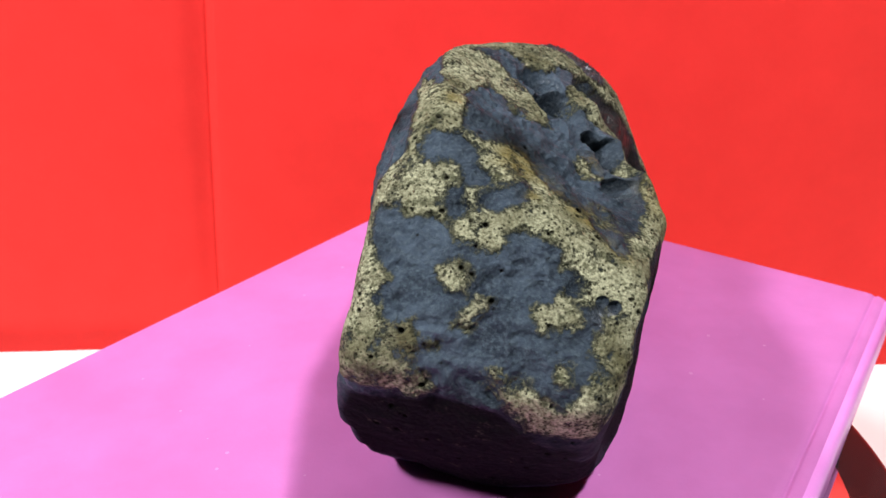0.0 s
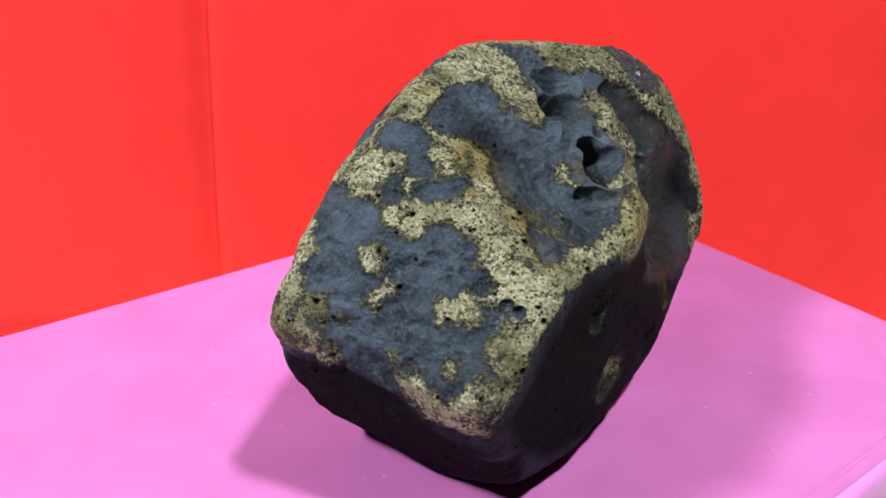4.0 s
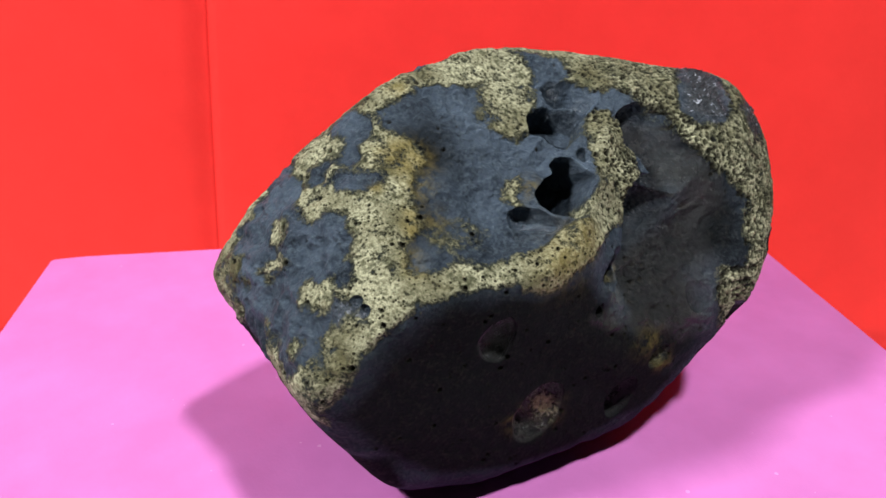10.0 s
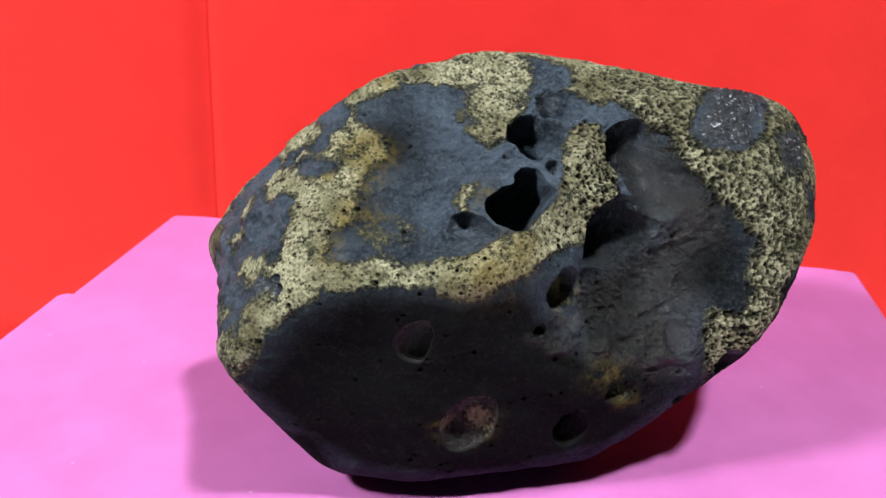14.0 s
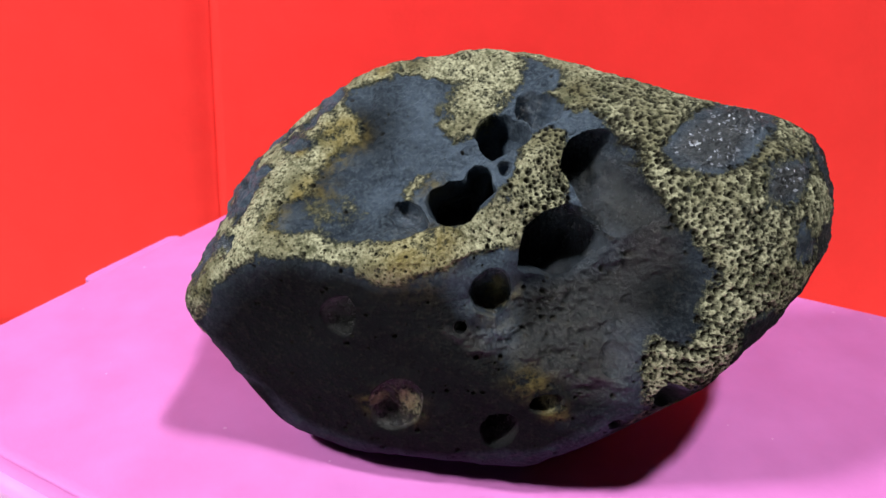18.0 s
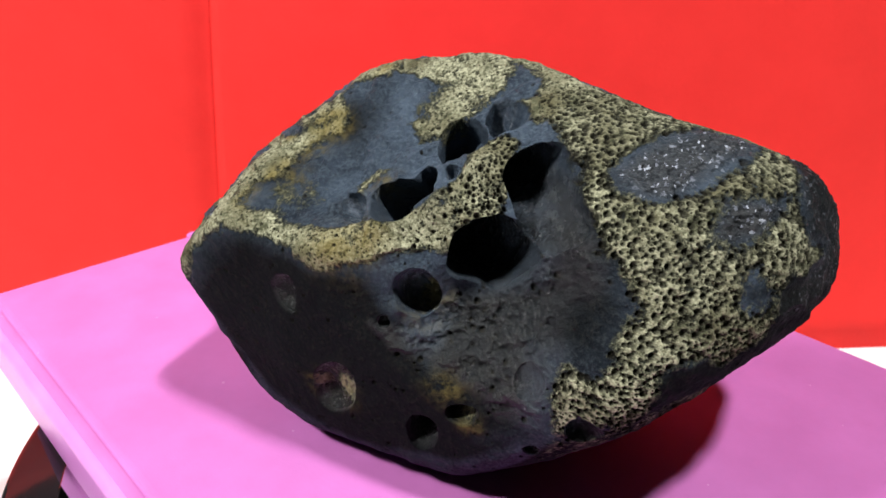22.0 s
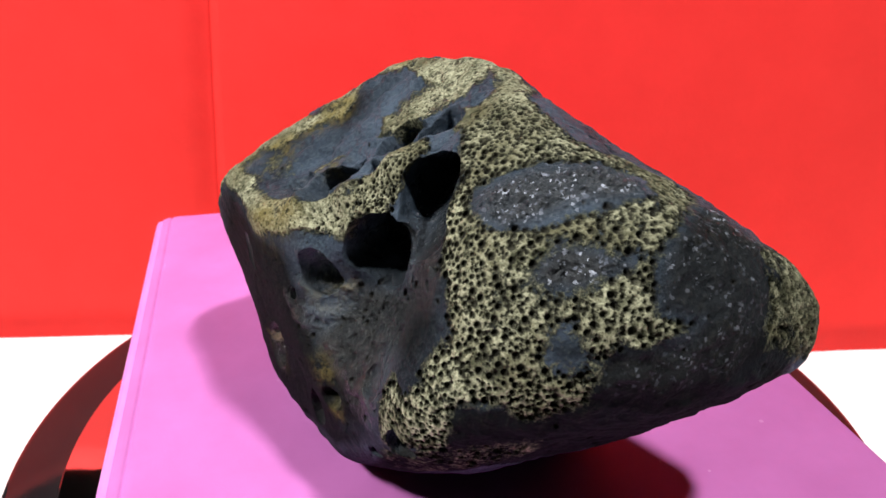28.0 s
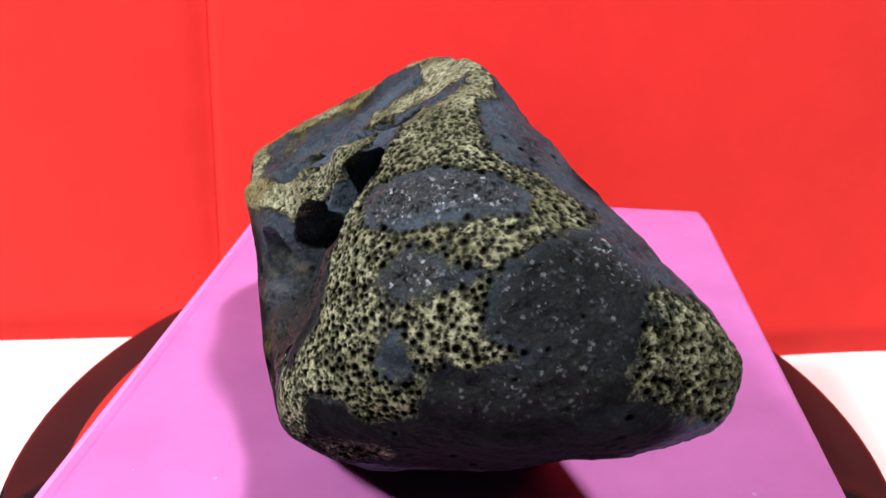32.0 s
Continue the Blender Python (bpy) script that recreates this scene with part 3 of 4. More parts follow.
def crust_of(d):
    """How much tan crust lies along each way of d, from 0 to 1."""
    field, patch = layers(d, 0.06)
    patch(1, ((-160.0, 75.3), (-113.6, 69.9), (-101.2, 71.2), (-93.3, 66.6), (-94.3, 56.9), (-89.7, 54.6), (-83.5, 53.7), (-76.2, 54.8), (-69.6, 54.4), (-69.8, 47.6), (-67.7, 40.8), (-65.7, 33.5), (-62.9, 28.5), (-60.3, 25.0), (-50.6, 26.7), (-37.3, 29.3), (-33.2, 27.9), (-41.6, 23.3), (-55.9, 21.2), (-61.6, 18.7), (-63.5, 13.9), (-65.7, 10.1), (-68.0, 4.5), (-69.0, -2.7), (-75.3, -3.3), (-81.5, -2.0), (-84.4, 1.6), (-87.2, 5.9), (-90.9, 6.2), (-99.6, 4.6), (-112.6, 4.4), (-116.2, 5.3), (-115.7, 11.8), (-115.5, 18.0), (-117.8, 26.4), (-119.7, 33.9), (-120.1, 38.8), (-114.3, 48.5), (-118.4, 62.0)))  # front
    patch(0, ((-108.8, 50.7), (-106.5, 53.7), (-97.8, 54.8), (-91.5, 53.4), (-88.4, 50.9), (-89.9, 47.8), (-86.5, 46.7), (-85.7, 42.6), (-89.4, 41.7), (-93.2, 42.8), (-94.6, 46.0), (-98.4, 47.7), (-102.5, 47.3), (-106.1, 47.5)))
    patch(0, ((-99.1, 39.8), (-96.8, 41.9), (-93.6, 40.8), (-92.3, 37.2), (-93.4, 35.4), (-96.6, 35.2), (-98.3, 36.8)))
    patch(0, ((-90.0, 40.4), (-85.7, 41.9), (-81.1, 42.9), (-76.7, 43.9), (-76.6, 40.2), (-78.2, 37.6), (-81.8, 36.4), (-85.7, 35.8), (-89.0, 36.8)))
    patch(0, ((-114.7, 35.6), (-108.7, 36.6), (-106.4, 35.0), (-100.1, 36.0), (-96.3, 34.1), (-95.1, 30.9), (-91.4, 29.6), (-87.9, 28.2), (-84.6, 28.8), (-83.3, 32.4), (-79.7, 32.9), (-76.4, 30.7), (-72.6, 28.9), (-71.0, 26.3), (-71.2, 23.5), (-70.6, 21.6), (-72.5, 20.0), (-70.4, 18.1), (-65.8, 17.2), (-65.4, 15.1), (-67.5, 14.4), (-71.2, 14.5), (-72.6, 11.9), (-72.0, 10.3), (-73.2, 8.2), (-75.0, 6.0), (-78.0, 4.3), (-79.2, 5.1), (-81.2, 6.1), (-82.9, 7.2), (-85.5, 7.2), (-90.0, 6.3), (-95.7, 5.0), (-100.4, 5.9), (-102.4, 10.1), (-104.3, 13.5), (-106.0, 16.7), (-107.7, 20.0), (-106.4, 23.1), (-109.7, 26.0), (-112.7, 28.2)))  # dark heart of the front
    patch(1, ((-98.0, 25.6), (-96.1, 27.3), (-92.9, 28.0), (-91.3, 24.7), (-92.7, 21.7), (-95.2, 21.0), (-97.1, 23.4)))  # islands
    patch(1, ((-94.0, 16.4), (-93.7, 18.6), (-91.8, 20.1), (-90.7, 21.7), (-87.5, 20.7), (-86.9, 19.2), (-89.0, 17.7), (-91.3, 15.8)))
    patch(1, ((-80.6, 18.6), (-77.3, 20.7), (-74.6, 22.1), (-73.3, 19.6), (-71.4, 18.2), (-73.5, 15.7), (-76.5, 15.4), (-79.8, 16.3)))
    patch(0.9, ((-78.0, 10.4), (-75.9, 10.9), (-75.7, 8.4), (-78.1, 8.2)))
    patch(0.8, ((-108.7, 12.7), (-105.9, 16.3), (-101.2, 17.4), (-99.1, 14.0), (-99.3, 9.5), (-97.5, 6.1), (-100.6, 4.1), (-105.6, 4.0), (-109.0, 5.4)))
    patch(0.55, ((-89.2, 10.0), (-85.4, 10.5), (-81.8, 8.6), (-84.4, 6.3), (-88.1, 6.9)))
    patch(0.7, ((-99.0, 14.3), (-95.7, 14.5), (-96.0, 12.2), (-98.6, 12.3)))
    patch(0, ((-71.4, 18.2), (-67.4, 18.4), (-63.3, 17.7), (-66.2, 15.0), (-70.1, 15.4)))
    patch(0.15, ((-113.1, 0.7), (-97.9, 2.8), (-86.4, 0.2), (-77.7, -8.0), (-60.1, -22.0), (-57.5, -26.0), (-78.8, -36.3), (-118.3, -22.4)))
    patch(0.03, ((-57.6, 16.5), (-54.3, 19.0), (-49.0, 21.5), (-40.8, 24.2), (-28.6, 23.4), (-17.0, 27.1), (11.0, 32.8), (19.0, 33.3), (21.4, 15.2), (17.1, 0.4), (19.8, -10.2), (10.6, -24.4), (-22.1, -33.2), (-44.1, -29.9), (-58.9, -24.1), (-65.8, -15.3), (-69.8, -3.2), (-71.0, 0.0), (-66.0, 6.9), (-63.4, 11.5)))  # lower face
    patch(1, ((-81.7, 36.1), (-72.1, 40.4), (-66.2, 40.1), (-60.2, 34.9), (-59.5, 32.3), (-62.3, 30.3), (-59.9, 26.3), (-57.7, 25.0), (-52.4, 24.9), (-51.5, 29.6), (-45.7, 27.8), (-41.2, 26.4), (-35.1, 29.5), (-29.0, 30.3), (-25.5, 32.4), (-14.9, 34.9), (0.2, 41.8), (4.7, 45.6), (12.9, 55.2), (23.5, 53.7), (22.8, 46.4), (18.3, 38.0), (7.5, 35.0), (-16.7, 29.6), (-28.6, 24.6), (-40.9, 25.2), (-49.2, 22.8), (-56.0, 19.8), (-60.8, 16.1), (-65.0, 12.2), (-67.5, 5.7), (-72.5, -0.4), (-75.1, 3.0), (-73.9, 7.3), (-69.6, 10.8), (-68.5, 13.9), (-69.1, 16.5), (-63.1, 16.9), (-68.4, 20.6), (-67.5, 23.9), (-74.2, 25.3), (-72.9, 28.0), (-72.9, 31.7)))
    patch(0.04, ((-111.1, 73.5), (-121.8, 81.0), (-102.0, 85.3), (-60.0, 76.5), (-49.9, 66.5), (-21.8, 65.5), (-20.8, 61.0), (-21.4, 54.9), (-30.6, 54.1), (-39.0, 49.0), (-37.7, 41.7), (-33.5, 37.8), (-37.5, 31.9), (-44.1, 29.5), (-49.7, 28.8), (-54.1, 28.0), (-54.9, 25.6), (-58.6, 25.4), (-61.0, 28.4), (-60.9, 31.9), (-59.8, 34.8), (-63.7, 38.3), (-66.3, 42.6), (-71.7, 48.0), (-69.5, 50.8), (-72.8, 54.5), (-75.3, 56.4), (-80.8, 55.9), (-88.2, 57.3), (-94.0, 57.7), (-94.8, 62.4), (-93.0, 67.6)))  # dark top face
    patch(0.42, ((-148.9, 87.0), (73.7, 78.8), (33.6, 76.9), (-10.5, 70.9), (-33.9, 66.2), (-45.8, 67.5), (-55.3, 72.9), (-74.5, 81.6)))
    patch(0.9, ((-88.7, 47.8), (-89.0, 52.0), (-82.9, 54.7), (-74.8, 55.7), (-71.2, 52.2), (-71.7, 48.0), (-77.3, 43.5), (-83.3, 43.3)))
    patch(1, ((-39.7, 46.3), (-36.6, 51.2), (-30.9, 52.6), (-30.9, 48.3), (-33.8, 45.9), (-33.1, 40.9), (-36.7, 41.9)))
    patch(0.35, ((-61.9, 35.0), (-51.4, 39.4), (-42.8, 36.7), (-45.4, 30.8), (-53.6, 29.2), (-58.8, 31.0)))
    patch(0.9, ((-140.9, 83.6), (153.9, 84.3), (96.0, 80.2), (56.7, 80.5), (28.8, 76.2), (-12.3, 67.0), (-24.9, 64.1), (-36.3, 67.8), (-41.7, 75.0), (-46.4, 82.5), (-99.5, 84.1)))
    patch(1, ((31.3, 52.6), (13.9, 55.1), (1.6, 47.3), (-11.3, 38.4), (-25.8, 31.9), (-35.9, 26.3), (-36.8, 22.4), (-28.5, 21.5), (-19.6, 25.2), (-12.4, 31.0), (-0.0, 38.8), (13.4, 44.1), (25.0, 48.1)))  # rib
    patch(1, ((11.3, 58.6), (26.2, 61.0), (30.6, 57.3), (24.2, 50.7), (14.3, 46.4), (7.1, 40.8), (-5.7, 35.7), (-16.0, 27.2), (-29.3, 23.3), (-33.5, 28.6), (-23.9, 33.1), (-12.6, 36.8), (-0.9, 43.5), (7.6, 50.8)))
    patch(1, ((51.1, 56.5), (55.0, 50.3), (55.6, 44.9), (48.8, 43.3), (43.5, 40.2), (43.7, 36.7), (42.0, 28.2), (37.0, 29.0), (39.3, 38.3), (43.7, 46.8)))
    patch(1, ((12.0, 56.8), (21.3, 53.5), (22.3, 46.0), (21.0, 39.9), (17.7, 32.3), (-14.0, 30.4), (-27.6, 25.8), (-36.8, 23.3), (-44.8, 23.8), (-35.9, 29.0), (-26.5, 32.1), (-9.9, 37.8), (4.5, 45.8), (10.9, 52.9)))
    patch(1, ((72.1, 69.3), (73.3, 57.8), (67.9, 47.0), (65.6, 43.1), (46.1, 41.4), (44.0, 37.9), (47.0, 35.1), (53.4, 33.7), (58.8, 31.1), (49.4, 28.0), (52.5, 24.8), (50.1, 15.0), (42.3, 10.1), (37.8, 1.5), (31.1, -0.2), (30.3, 4.9), (36.4, 12.8), (41.3, 22.3), (40.7, 29.1), (38.3, 35.5), (42.9, 45.0), (44.6, 52.5), (43.9, 61.3), (49.8, 70.4)))  # rim of the end
    patch(1, ((121.4, 80.6), (97.2, 72.5), (83.2, 58.0), (68.4, 45.8), (74.5, 39.0), (78.0, 31.8), (72.9, 28.3), (67.4, 25.5), (64.0, 22.2), (62.6, 19.8), (57.2, 18.3), (54.9, 15.9), (50.5, 12.7), (45.8, 9.7), (41.1, 4.9), (37.8, -2.6), (31.4, -6.8), (27.4, -4.6), (27.0, 2.5), (29.6, 9.2), (33.2, 7.7), (37.4, 10.1), (40.0, 15.4), (42.4, 20.3), (40.5, 27.2), (40.1, 35.0), (43.1, 43.5), (46.8, 54.0), (39.9, 61.6), (39.9, 69.1)))  # end face crust
    patch(1, ((-103.6, 61.8), (-125.0, 75.6), (164.1, 81.6), (102.2, 73.7), (77.6, 65.6), (73.7, 49.4), (81.4, 42.8), (87.8, 34.7), (79.2, 32.4), (72.8, 30.7), (68.7, 29.2), (67.4, 25.2), (65.4, 22.3), (72.7, 20.9), (69.0, 19.3), (65.4, 17.9), (60.5, 15.9), (57.9, 11.6), (51.0, 7.9), (43.1, 10.5), (37.3, 8.4), (41.3, 17.6), (40.9, 28.4), (42.5, 39.4), (41.8, 53.2), (51.6, 66.9)))
    patch(1, ((83.9, 24.6), (88.2, 24.4), (95.5, 20.0), (98.5, 15.1), (97.7, 10.7), (94.4, 8.5), (87.7, 9.9), (81.0, 14.3), (81.7, 17.9), (84.3, 21.6)))
    patch(0, ((45.7, 42.6), (52.1, 43.3), (56.6, 43.7), (61.4, 43.4), (70.4, 41.8), (73.1, 38.4), (72.1, 36.1), (66.4, 35.7), (62.4, 36.2), (57.5, 35.4), (54.7, 35.4), (52.0, 34.4), (49.4, 34.5), (46.0, 36.4), (44.8, 39.9)))  # dark patches of the end face
    patch(0, ((43.6, 39.2), (46.9, 43.1), (54.9, 44.4), (65.2, 42.2), (72.2, 41.0), (75.2, 38.3), (71.8, 35.9), (65.8, 35.3), (58.4, 35.5), (53.0, 34.6), (47.3, 35.7)))
    patch(0, ((50.5, 27.0), (52.3, 29.2), (55.4, 31.8), (58.8, 31.0), (61.7, 29.4), (65.0, 28.1), (64.3, 27.0), (60.4, 26.6), (57.6, 25.3), (53.8, 25.6)))
    patch(0, ((68.2, 28.0), (69.1, 29.7), (72.9, 31.0), (78.2, 32.5), (84.1, 31.3), (84.1, 28.4), (85.6, 25.5), (83.0, 22.4), (81.2, 21.0), (77.8, 20.9), (72.7, 20.9), (69.0, 21.7), (65.4, 22.3), (67.4, 25.2)))
    patch(0, ((73.0, 30.0), (82.4, 26.2), (90.3, 18.1), (91.8, 12.2), (86.0, 9.1), (76.4, 8.2), (66.9, 5.9), (59.2, 7.4), (59.4, 13.3), (59.5, 17.9), (63.6, 17.7), (68.9, 17.4), (72.0, 19.3), (68.6, 21.9), (65.7, 24.6), (68.0, 28.3)))
    patch(0.3, ((53.4, 21.2), (57.1, 19.9), (58.7, 17.7), (56.7, 16.1), (52.8, 16.9), (52.1, 19.1)))
    patch(0, ((41.1, 9.2), (46.9, 9.6), (52.8, 6.8), (53.9, 0.3), (41.1, 4.7)))
    patch(0, ((58.6, 15.6), (61.7, 18.0), (65.4, 17.9), (69.6, 19.3), (73.9, 20.2), (80.5, 20.5), (81.7, 17.3), (80.4, 13.0), (78.2, 10.4), (76.8, 4.2), (58.3, 4.1), (57.9, 11.6)))
    patch(0.2, ((53.0, 21.3), (56.3, 22.4), (57.1, 20.0), (54.4, 17.0), (52.1, 17.2)))
    patch(0.1, ((42.4, 10.2), (47.1, 11.2), (51.0, 7.9), (47.0, 0.2), (41.8, -0.8)))
    patch(0.05, ((74.8, 65.7), (87.5, 65.9), (89.9, 58.3), (95.5, 46.7), (91.9, 36.7), (85.9, 35.8), (82.8, 44.2), (74.2, 44.9), (71.4, 47.6), (72.0, 56.4)))
    patch(0.9, ((88.7, 23.7), (83.8, 22.3), (81.0, 14.9), (86.9, 10.5), (95.5, 8.8), (97.0, 13.8), (96.0, 19.2)))
    patch(0.02, ((42.7, 6.6), (59.2, 10.5), (68.3, 10.5), (80.7, 10.8), (87.8, 9.5), (95.9, -10.7), (94.6, -51.9), (48.9, 1.1)))
    patch(0.05, ((61.6, 43.5), (67.1, 37.8), (64.6, 34.8), (55.6, 34.7), (49.0, 35.1), (46.7, 38.2), (49.0, 42.0)))
    patch(0.05, ((81.3, 78.5), (69.8, 70.8), (51.7, 69.1), (37.3, 74.9), (58.3, 79.8)))
    patch(0.45, ((30.1, -1.4), (35.6, 0.2), (41.0, 2.0), (49.0, 3.6), (55.0, 5.3), (53.6, -2.1), (45.8, -6.2), (36.1, -18.4), (27.8, -19.9), (27.1, -9.2)))
    patch(0.05, ((40.9, 7.9), (43.2, 10.1), (46.8, 10.2), (48.8, 8.2), (48.8, 5.1), (45.0, 3.8), (41.7, 4.9)))
    return field


def brown_shade_of(d):
    """Brown-black colour, from 0 to 1: dark rock, plus shade painted on the low faces and scoop."""
    field, patch = layers(d, 0.0)
    # scoop, lower face and foot: shade of faces turned from the lamps, painted in
    patch(0.92, ((7.5, 24.0), (26.2, 25.7), (36.9, 44.7), (43.1, 43.5), (41.1, 32.7), (42.0, 23.6), (41.9, 19.5), (39.1, 13.7), (36.0, 8.9), (29.5, 8.2), (26.5, -0.0), (25.5, -8.7), (12.9, -17.0), (2.1, -9.1), (-0.5, 5.3)), 0.2)
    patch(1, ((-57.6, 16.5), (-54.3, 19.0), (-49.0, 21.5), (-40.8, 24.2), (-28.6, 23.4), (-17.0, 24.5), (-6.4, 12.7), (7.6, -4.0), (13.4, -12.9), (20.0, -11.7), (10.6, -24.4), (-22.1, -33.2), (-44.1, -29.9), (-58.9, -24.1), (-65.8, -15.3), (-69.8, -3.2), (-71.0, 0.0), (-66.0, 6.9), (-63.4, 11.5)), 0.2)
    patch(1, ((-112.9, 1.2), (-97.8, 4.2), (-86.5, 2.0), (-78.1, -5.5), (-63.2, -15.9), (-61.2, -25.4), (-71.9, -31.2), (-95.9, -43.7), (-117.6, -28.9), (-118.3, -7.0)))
    patch(1, ((58.6, 14.9), (65.4, 17.5), (73.9, 19.9), (81.1, 20.1), (82.0, 17.2), (81.0, 14.3), (87.8, 9.5), (95.9, -10.7), (98.9, -31.4), (57.9, -1.3), (50.6, 5.2)))
    patch(1, ((68.2, 28.0), (69.1, 29.7), (72.9, 31.0), (78.2, 32.5), (84.1, 31.3), (84.1, 28.4), (85.6, 25.5), (83.0, 22.4), (81.2, 21.0), (77.8, 20.9), (72.7, 20.9), (69.0, 21.7), (65.4, 22.3), (67.4, 25.2)))
    patch(0.9, ((73.0, 30.0), (82.4, 26.2), (90.3, 18.1), (91.8, 12.2), (86.0, 9.1), (76.4, 8.2), (66.9, 5.9), (59.2, 7.4), (59.4, 13.3), (59.5, 17.9), (63.6, 17.7), (68.9, 17.4), (72.0, 19.3), (68.6, 21.9), (65.7, 24.6), (68.0, 28.3)))
    patch(0.75, ((45.7, 42.6), (52.1, 43.3), (56.6, 43.7), (61.4, 43.4), (70.4, 41.8), (73.1, 38.4), (72.1, 36.1), (66.4, 35.7), (62.4, 36.2), (57.5, 35.4), (54.7, 35.4), (52.0, 34.4), (49.4, 34.5), (46.0, 36.4), (44.8, 39.9)))
    patch(0.85, ((50.5, 27.0), (52.3, 29.2), (55.4, 31.8), (58.8, 31.0), (61.7, 29.4), (65.0, 28.1), (64.3, 27.0), (60.4, 26.6), (57.6, 25.3), (53.8, 25.6)))
    patch(0.95, ((39.2, 9.1), (48.2, 11.6), (55.4, 9.3), (64.3, 5.6), (75.5, 2.2), (72.2, -6.5), (61.9, -11.7), (46.1, -7.9), (25.3, -29.6), (14.6, -30.9), (28.1, -7.3), (35.7, 0.5)))
    patch(0.95, ((39.3, 8.9), (42.9, 10.3), (47.5, 9.4), (52.3, 6.4), (50.5, 2.6), (43.9, 4.4), (39.7, 6.6)))
    patch(0.75, ((52.2, 20.3), (55.4, 20.9), (58.5, 19.4), (57.1, 17.2), (53.4, 17.2)))
    return field


def sparkle_of(d):
    """Where glossy crystal flakes and their painted glints show in the dark patches, from 0 to 1."""
    field, patch = layers(d, 0.0)
    patch(1, ((45.7, 42.6), (52.1, 43.3), (56.6, 43.7), (61.4, 43.4), (70.4, 41.8), (73.1, 38.4), (72.1, 36.1), (66.4, 35.7), (62.4, 36.2), (57.5, 35.4), (54.7, 35.4), (52.0, 34.4), (49.4, 34.5), (46.0, 36.4), (44.8, 39.9)))
    patch(0.9, ((50.5, 27.0), (52.3, 29.2), (55.4, 31.8), (58.8, 31.0), (61.7, 29.4), (65.0, 28.1), (64.3, 27.0), (60.4, 26.6), (57.6, 25.3), (53.8, 25.6)))
    patch(0.8, ((68.2, 28.0), (69.1, 29.7), (72.9, 31.0), (78.2, 32.5), (84.1, 31.3), (84.1, 28.4), (85.6, 25.5), (81.8, 23.8), (74.2, 24.8), (69.1, 24.0), (67.4, 25.2)))
    patch(1, ((-71.0, 19.0), (-68.7, 18.8), (-64.0, 17.4), (-65.2, 15.2), (-68.0, 14.4), (-70.5, 15.9), (-72.0, 17.4)))
    patch(0.2, ((70.1, 31.1), (79.1, 31.6), (82.3, 27.3), (83.1, 23.5), (81.0, 18.0), (76.1, 14.0), (68.3, 13.1), (60.7, 13.6), (58.4, 17.4), (64.2, 19.5), (66.1, 24.2)))
    return field


TIP = (90, 15, 0)             # the narrow end


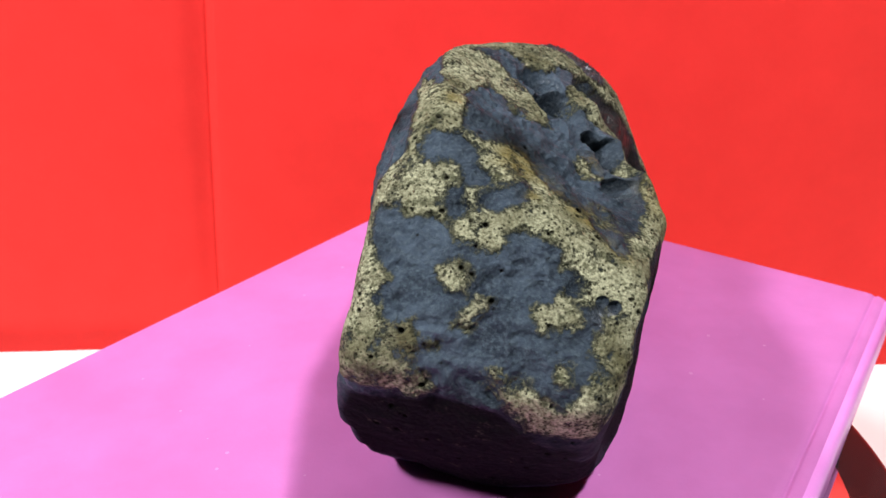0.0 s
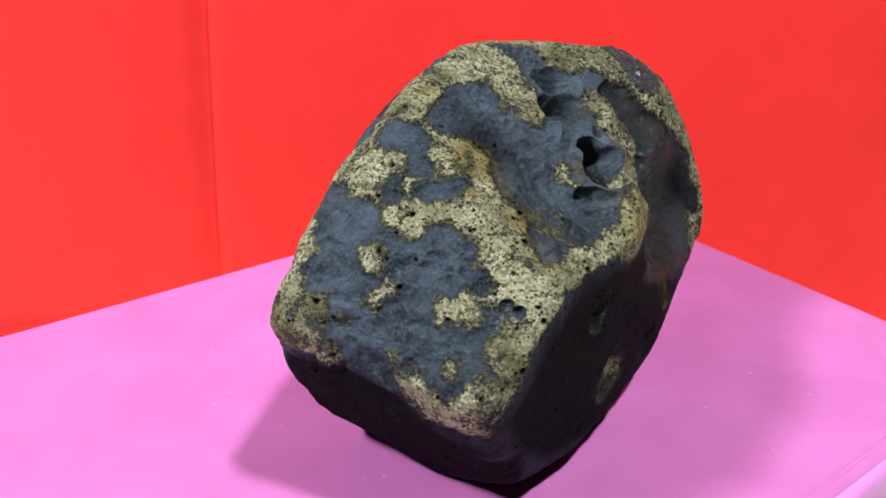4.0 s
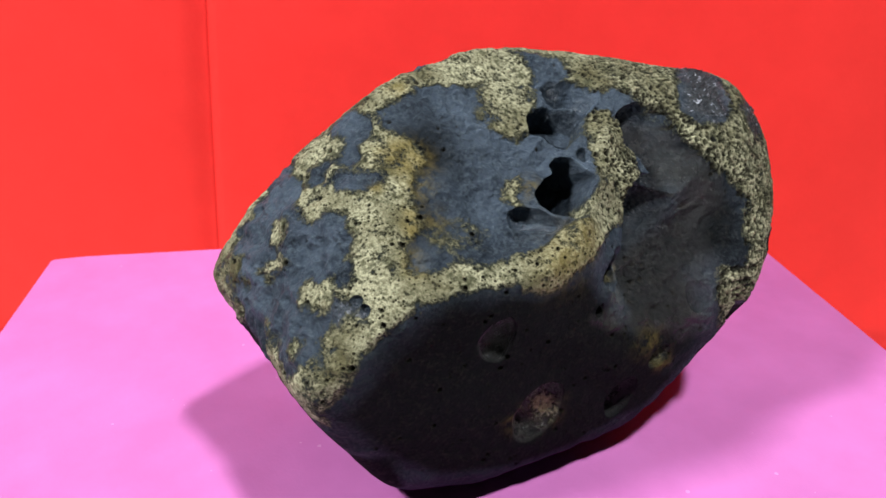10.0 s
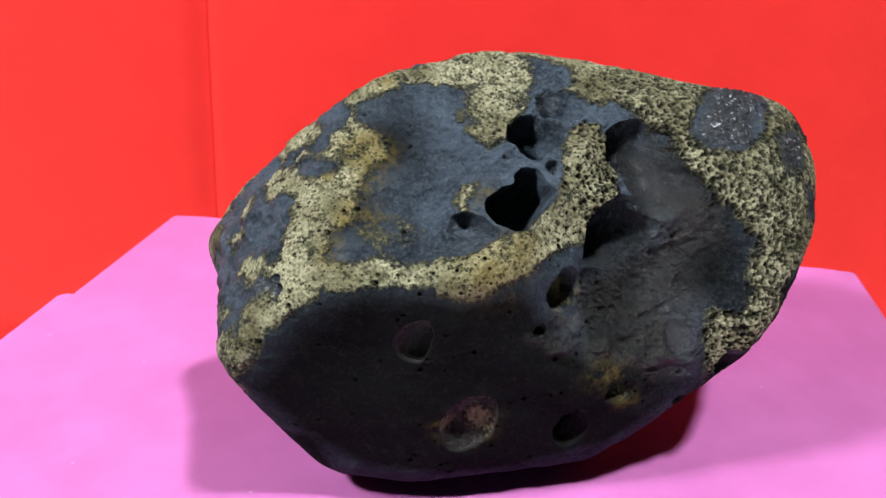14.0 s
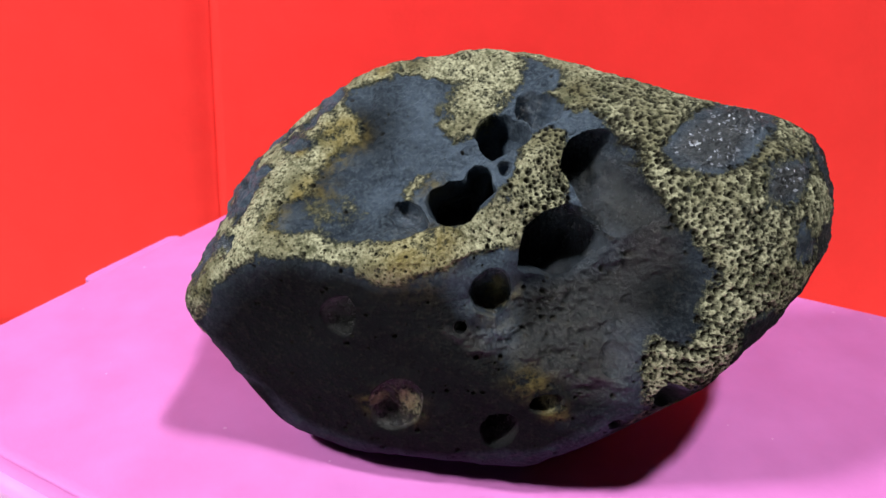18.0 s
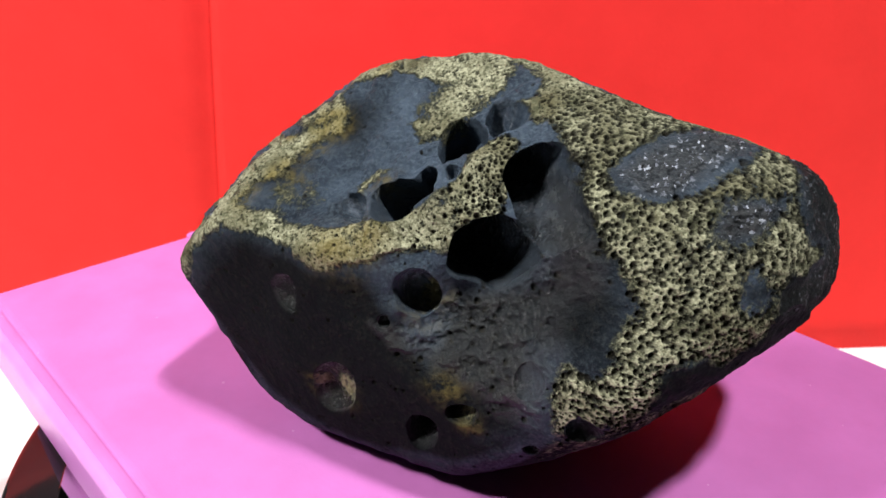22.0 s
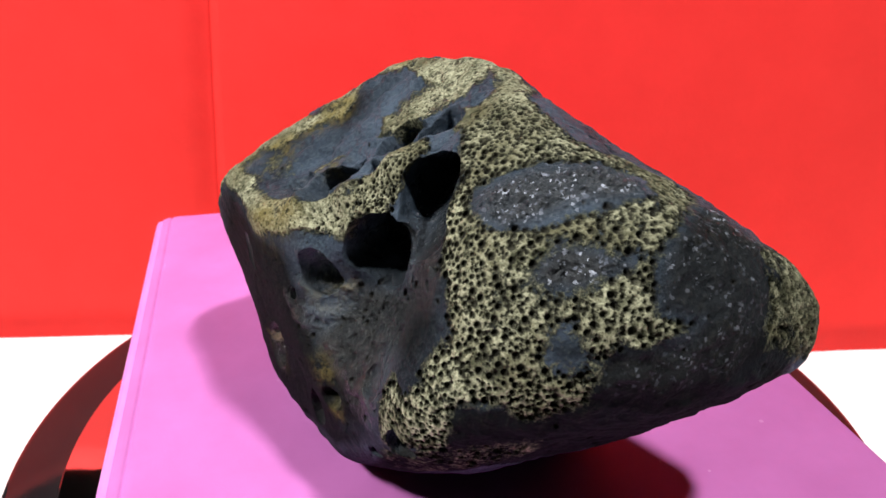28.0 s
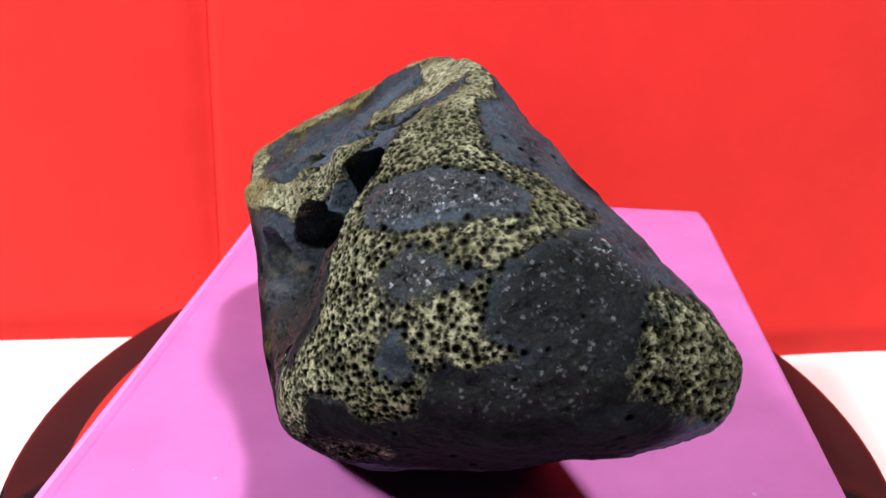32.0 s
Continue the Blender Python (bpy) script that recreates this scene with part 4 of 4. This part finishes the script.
def stone():
    d, quads = ball(380)
    d = d + 0.4 * ways(((-15, 18, 0),))          # finer on the worn, cratered side
    d /= np.linalg.norm(d, axis=1)[:, None]
    r0 = radius_of(d)
    p0 = d * r0[:, None]
    wob = rough_grain(p0, 28.0, 11)
    wob2 = rough_grain(p0, 60.0, 21)
    # crust patches, laid over one another
    warp = p0 + 0.010 * (np.stack([rough_grain(p0, 34.0, s, 3) for s in (31, 34, 37)], 1) - 0.5)
    dw = warp / np.linalg.norm(warp, axis=1)[:, None]
    crust = crust_of(dw)
    ochre = np.clip(spread(warp, OCHRE) * 1.1, 0, 1)
    brown = np.clip(np.maximum(spread(warp, BROWN_SHADE, 0.7), brown_shade_of(dw)) * 1.05, 0, 1)
    dark = 1 - crust
    axis_end = ways(((52, 24, 0),))[0]
    end = np.maximum(np.clip((d @ axis_end - 0.72) / 0.16, 0, 1), np.clip((d @ ways((TIP,))[0] - 0.86) / 0.06, 0, 1))
    # broad forms
    cut = np.zeros(len(d))
    for rows, sign in ((SCOOP, 1), (RIDGE, -1)):
        w = ways(rows)
        q = w * radius_of(w)[:, None]
        for k, row in enumerate(rows):
            cut += sign * row[3] * np.exp(-((p0 - q[k]) ** 2).sum(1) / (row[2] * 0.001) ** 2)
    # cavities
    w = ways(HOLES)
    q = w * radius_of(w)[:, None]
    hole, inside = np.zeros(len(d)), np.zeros(len(d))
    for k, row in enumerate(HOLES):
        s = np.sqrt(((p0 - q[k]) ** 2).sum(1)) / (row[2] * 0.001) * (0.80 + 0.28 * wob)
        body = np.where(s < 1, 1 - np.clip(s, 0, 1) ** 5, 0) * (0.7 + 0.3 * np.clip(1 - s * s, 0, 1))
        hole = np.maximum(hole, row[3] * body)
        inside = np.maximum(inside, np.clip((1.04 - s) / 0.12, 0, 1))
    sunk, deepest_cut = np.zeros_like(d), np.zeros(len(d))
    dr = p0 + 0.006 * (np.stack([rough_grain(p0, 45.0, s, 2) for s in (131, 134, 137)], 1) - 0.5)
    dr /= np.linalg.norm(dr, axis=1)[:, None]
    for depth_, wall_, deepest, reach, share, slant, corners in CAVITIES:
        near, signed, mid = within(dr, rounded(corners))
        a = signed * r0[near]
        f = 1 - (1 - np.clip((a + 0.001) / wall_, 0, 1)) ** 2.4
        w = ways((deepest,))
        gap2 = ((p0[near] - w * radius_of(w)[:, None]) ** 2).sum(1)
        lump = 1 + 0.5 * (rough_grain(p0[near], 38.0, 61, 2) - 0.5)
        cutting = depth_ * f * lump * (share + (1 - share) * np.exp(-gap2 / reach ** 2))
        inside[near] = np.maximum(inside[near], np.clip((a + 0.0015) / 0.003, 0, 1))
        ahead = cutting > deepest_cut[near]
        n, c = near[ahead], cutting[ahead]
        deepest_cut[n] = c
        flat = d[n] - (d[n] @ mid)[:, None] * mid
        bulge = (0.45 if depth_ > 0.165 else 0.22) * np.clip((a[ahead] - 0.002) / 0.008, 0, 1) * np.clip(c / 0.10 - 0.3, 0, 1)
        axis = mid + np.array(slant)
        sunk[n] = -axis / np.linalg.norm(axis) * c[:, None] + flat * (r0[n] * bulge)[:, None]
    near, signed, _ = within(dw, SLIDE)
    smooth = np.zeros(len(d))
    smooth[near] = np.clip(0.5 + signed / 0.08, 0, 1)
    # uneven surface
    lit = np.clip((crust + 0.5 * (wob2 - 0.5) - 0.40) / 0.3, 0, 1)
    crag = np.abs(rough_grain(p0, 22.0, 51) - 0.5) * 2
    front = 0.35 + 0.65 * np.clip((np.maximum(d @ ways(((-95, 30, 0),))[0], d @ ways(((-35, 66, 0),))[0] + 0.02) - 0.74) / 0.12, 0, 1)
    front = np.maximum(front, np.clip(1.3 * spread(p0, SCOOP, 0.7), 0, 0.9))
    front = np.maximum(front, 0.6 * end)
    rough = 0.007 * (wob - 0.5) * (1 - 0.8 * brown) + (0.010 * (wob2 - 0.5) + 0.013 * (0.25 - crag)) * front * (1.2 - 0.8 * lit) * (1 - 0.6 * np.clip(brown * 2 - 1, 0, 1) * (1 - end))
    step = 0.0026 * (0.45 - lit) * (1 - 0.9 * brown)
    rough = rough + smooth * (0.018 * (rough_grain(p0 * np.array((1.0, 1.0, 1.6)), 34.0, 81) - 0.5) + 0.011 * (0.3 - np.abs(rough_grain(p0, 60.0, 85) - 0.5) * 2))
    r = r0 - cut - hole + (rough - step) * (1 - 0.6 * inside)
    # crystal facets
    facet = sparkle_of(dw) * np.clip(1 - 1.6 * crust, 0, 1) * (1 - inside)
    zone = np.nonzero(facet > 0.05)[0]
    dice = np.random.RandomState(9)
    seeds = dice.choice(zone, 2400, replace=False)
    beds = KDTree(len(seeds))
    for i, k in enumerate(seeds):
        beds.insert(p0[k], i)
    beds.balance()
    tilt = dice.normal(size=(len(seeds), 3)) * 0.9
    home_ = np.array([beds.find(p0[k])[1] for k in zone])
    r[zone] += facet[zone] * np.clip(((p0[zone] - p0[seeds[home_]]) * tilt[home_]).sum(1), -0.006, 0.006)
    # small gas pits, and the mask for the dark shade painted in them
    rng = np.random.RandomState(5)
    pit_shade = np.zeros(len(d))
    depth = np.zeros(len(d))
    tree = KDTree(len(d))
    for i, v in enumerate(p0):
        tree.insert(v, i)
    tree.balance()
    cand = rng.normal(size=(190000, 3))
    cand /= np.linalg.norm(cand, axis=1)[:, None]
    keep = (cand @ axis_end > 0.68) | (rng.rand(len(cand)) < 0.30)
    keep |= cand @ ways((TIP,))[0] > 0.86
    cand = cand[keep & (cand[:, 2] > -0.75) & (cand @ ways(((165, 0, 0),))[0] < 0.6)]
    reach = radius_of(cand)
    luck, size = rng.rand(len(cand)), rng.rand(len(cand))
    cells = {}
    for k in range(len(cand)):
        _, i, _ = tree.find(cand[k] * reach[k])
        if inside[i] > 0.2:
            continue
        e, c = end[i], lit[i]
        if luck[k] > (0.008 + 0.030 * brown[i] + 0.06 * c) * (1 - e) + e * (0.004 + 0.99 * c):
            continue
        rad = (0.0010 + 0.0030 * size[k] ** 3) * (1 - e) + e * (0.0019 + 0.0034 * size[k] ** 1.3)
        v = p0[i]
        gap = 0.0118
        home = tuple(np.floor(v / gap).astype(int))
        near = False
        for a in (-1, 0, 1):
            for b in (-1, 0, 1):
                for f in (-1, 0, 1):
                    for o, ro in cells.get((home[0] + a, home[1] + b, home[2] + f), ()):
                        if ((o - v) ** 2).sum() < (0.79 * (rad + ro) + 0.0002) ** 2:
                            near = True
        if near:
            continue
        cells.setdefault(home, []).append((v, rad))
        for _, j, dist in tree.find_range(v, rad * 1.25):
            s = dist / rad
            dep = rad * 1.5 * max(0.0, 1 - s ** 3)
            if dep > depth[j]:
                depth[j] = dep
            pit_shade[j] = max(pit_shade[j], min(1.0, max(0.0, (1.1 - s) / 0.35)))
    depth, pit_shade = depth * (1 - inside), pit_shade * (1 - inside)
    p = d * (r - depth)[:, None]
    p = p + sunk      # cavities widen behind their mouths
    # worn flat where it rests
    rest = BOOK - CENTRE[2]
    p[:, 2] = np.where(p[:, 2] < rest + 0.01, rest + 0.01 * np.exp(np.minimum((p[:, 2] - rest - 0.01) / 0.01, 0)), p[:, 2])
    me = bpy.data.meshes.new("stone")
    me.vertices.add(len(p))
    me.vertices.foreach_set("co", ((p + np.array(CENTRE) - np.array((0, 0, BOOK))) * U).astype(np.float32).ravel())
    me.loops.add(quads.size)
    me.loops.foreach_set("vertex_index", quads.astype(np.int32).ravel())
    me.polygons.add(len(quads))
    me.polygons.foreach_set("loop_start", np.arange(0, quads.size, 4, dtype=np.int32))
    me.polygons.foreach_set("use_smooth", np.ones(len(quads), bool))
    me.update(calc_edges=True)
    slick = np.clip(inside * 0.9 + smooth * 0.8 + 0.05 * dark, 0, 1) * (1 - lit)
    crust = crust * (1 - inside) + np.clip(1.3 * spread(warp, LINING), 0, 1) * inside
    for name, values in (("crust", crust), ("ochre", ochre * (1 - 0.3 * inside)), ("brown", brown), ("slick", slick), ("pit_shade", pit_shade * 0.9), ("glint", facet)):
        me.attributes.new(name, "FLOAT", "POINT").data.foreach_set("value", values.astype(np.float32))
    me.materials.append(stone_material())
    ob = new("stone", me)
    ob.location = (0, 0, up(BOOK))
    return tagged(ob, "dark slate stone with tan crust, gas pits and deep holes", "stone")


room()
for place, size, power, tone in LAMPS:
    hanging_lamp(place, size)
table()
backdrop()
platter = turntable()
notebook = book()
rock = stone()


def motions():
    walk(platter, [(t, pose(0, 0, up(DISC), 0, 0, a)) for t, a in TURNS])
    walk(notebook, [(t, pose(0, 0, up(DISC), 0, 0, a)) for t, a in TURNS])
    walk(rock, [(t, pose(0, 0, up(BOOK), 0, 0, a)) for t, a in TURNS])


motions()
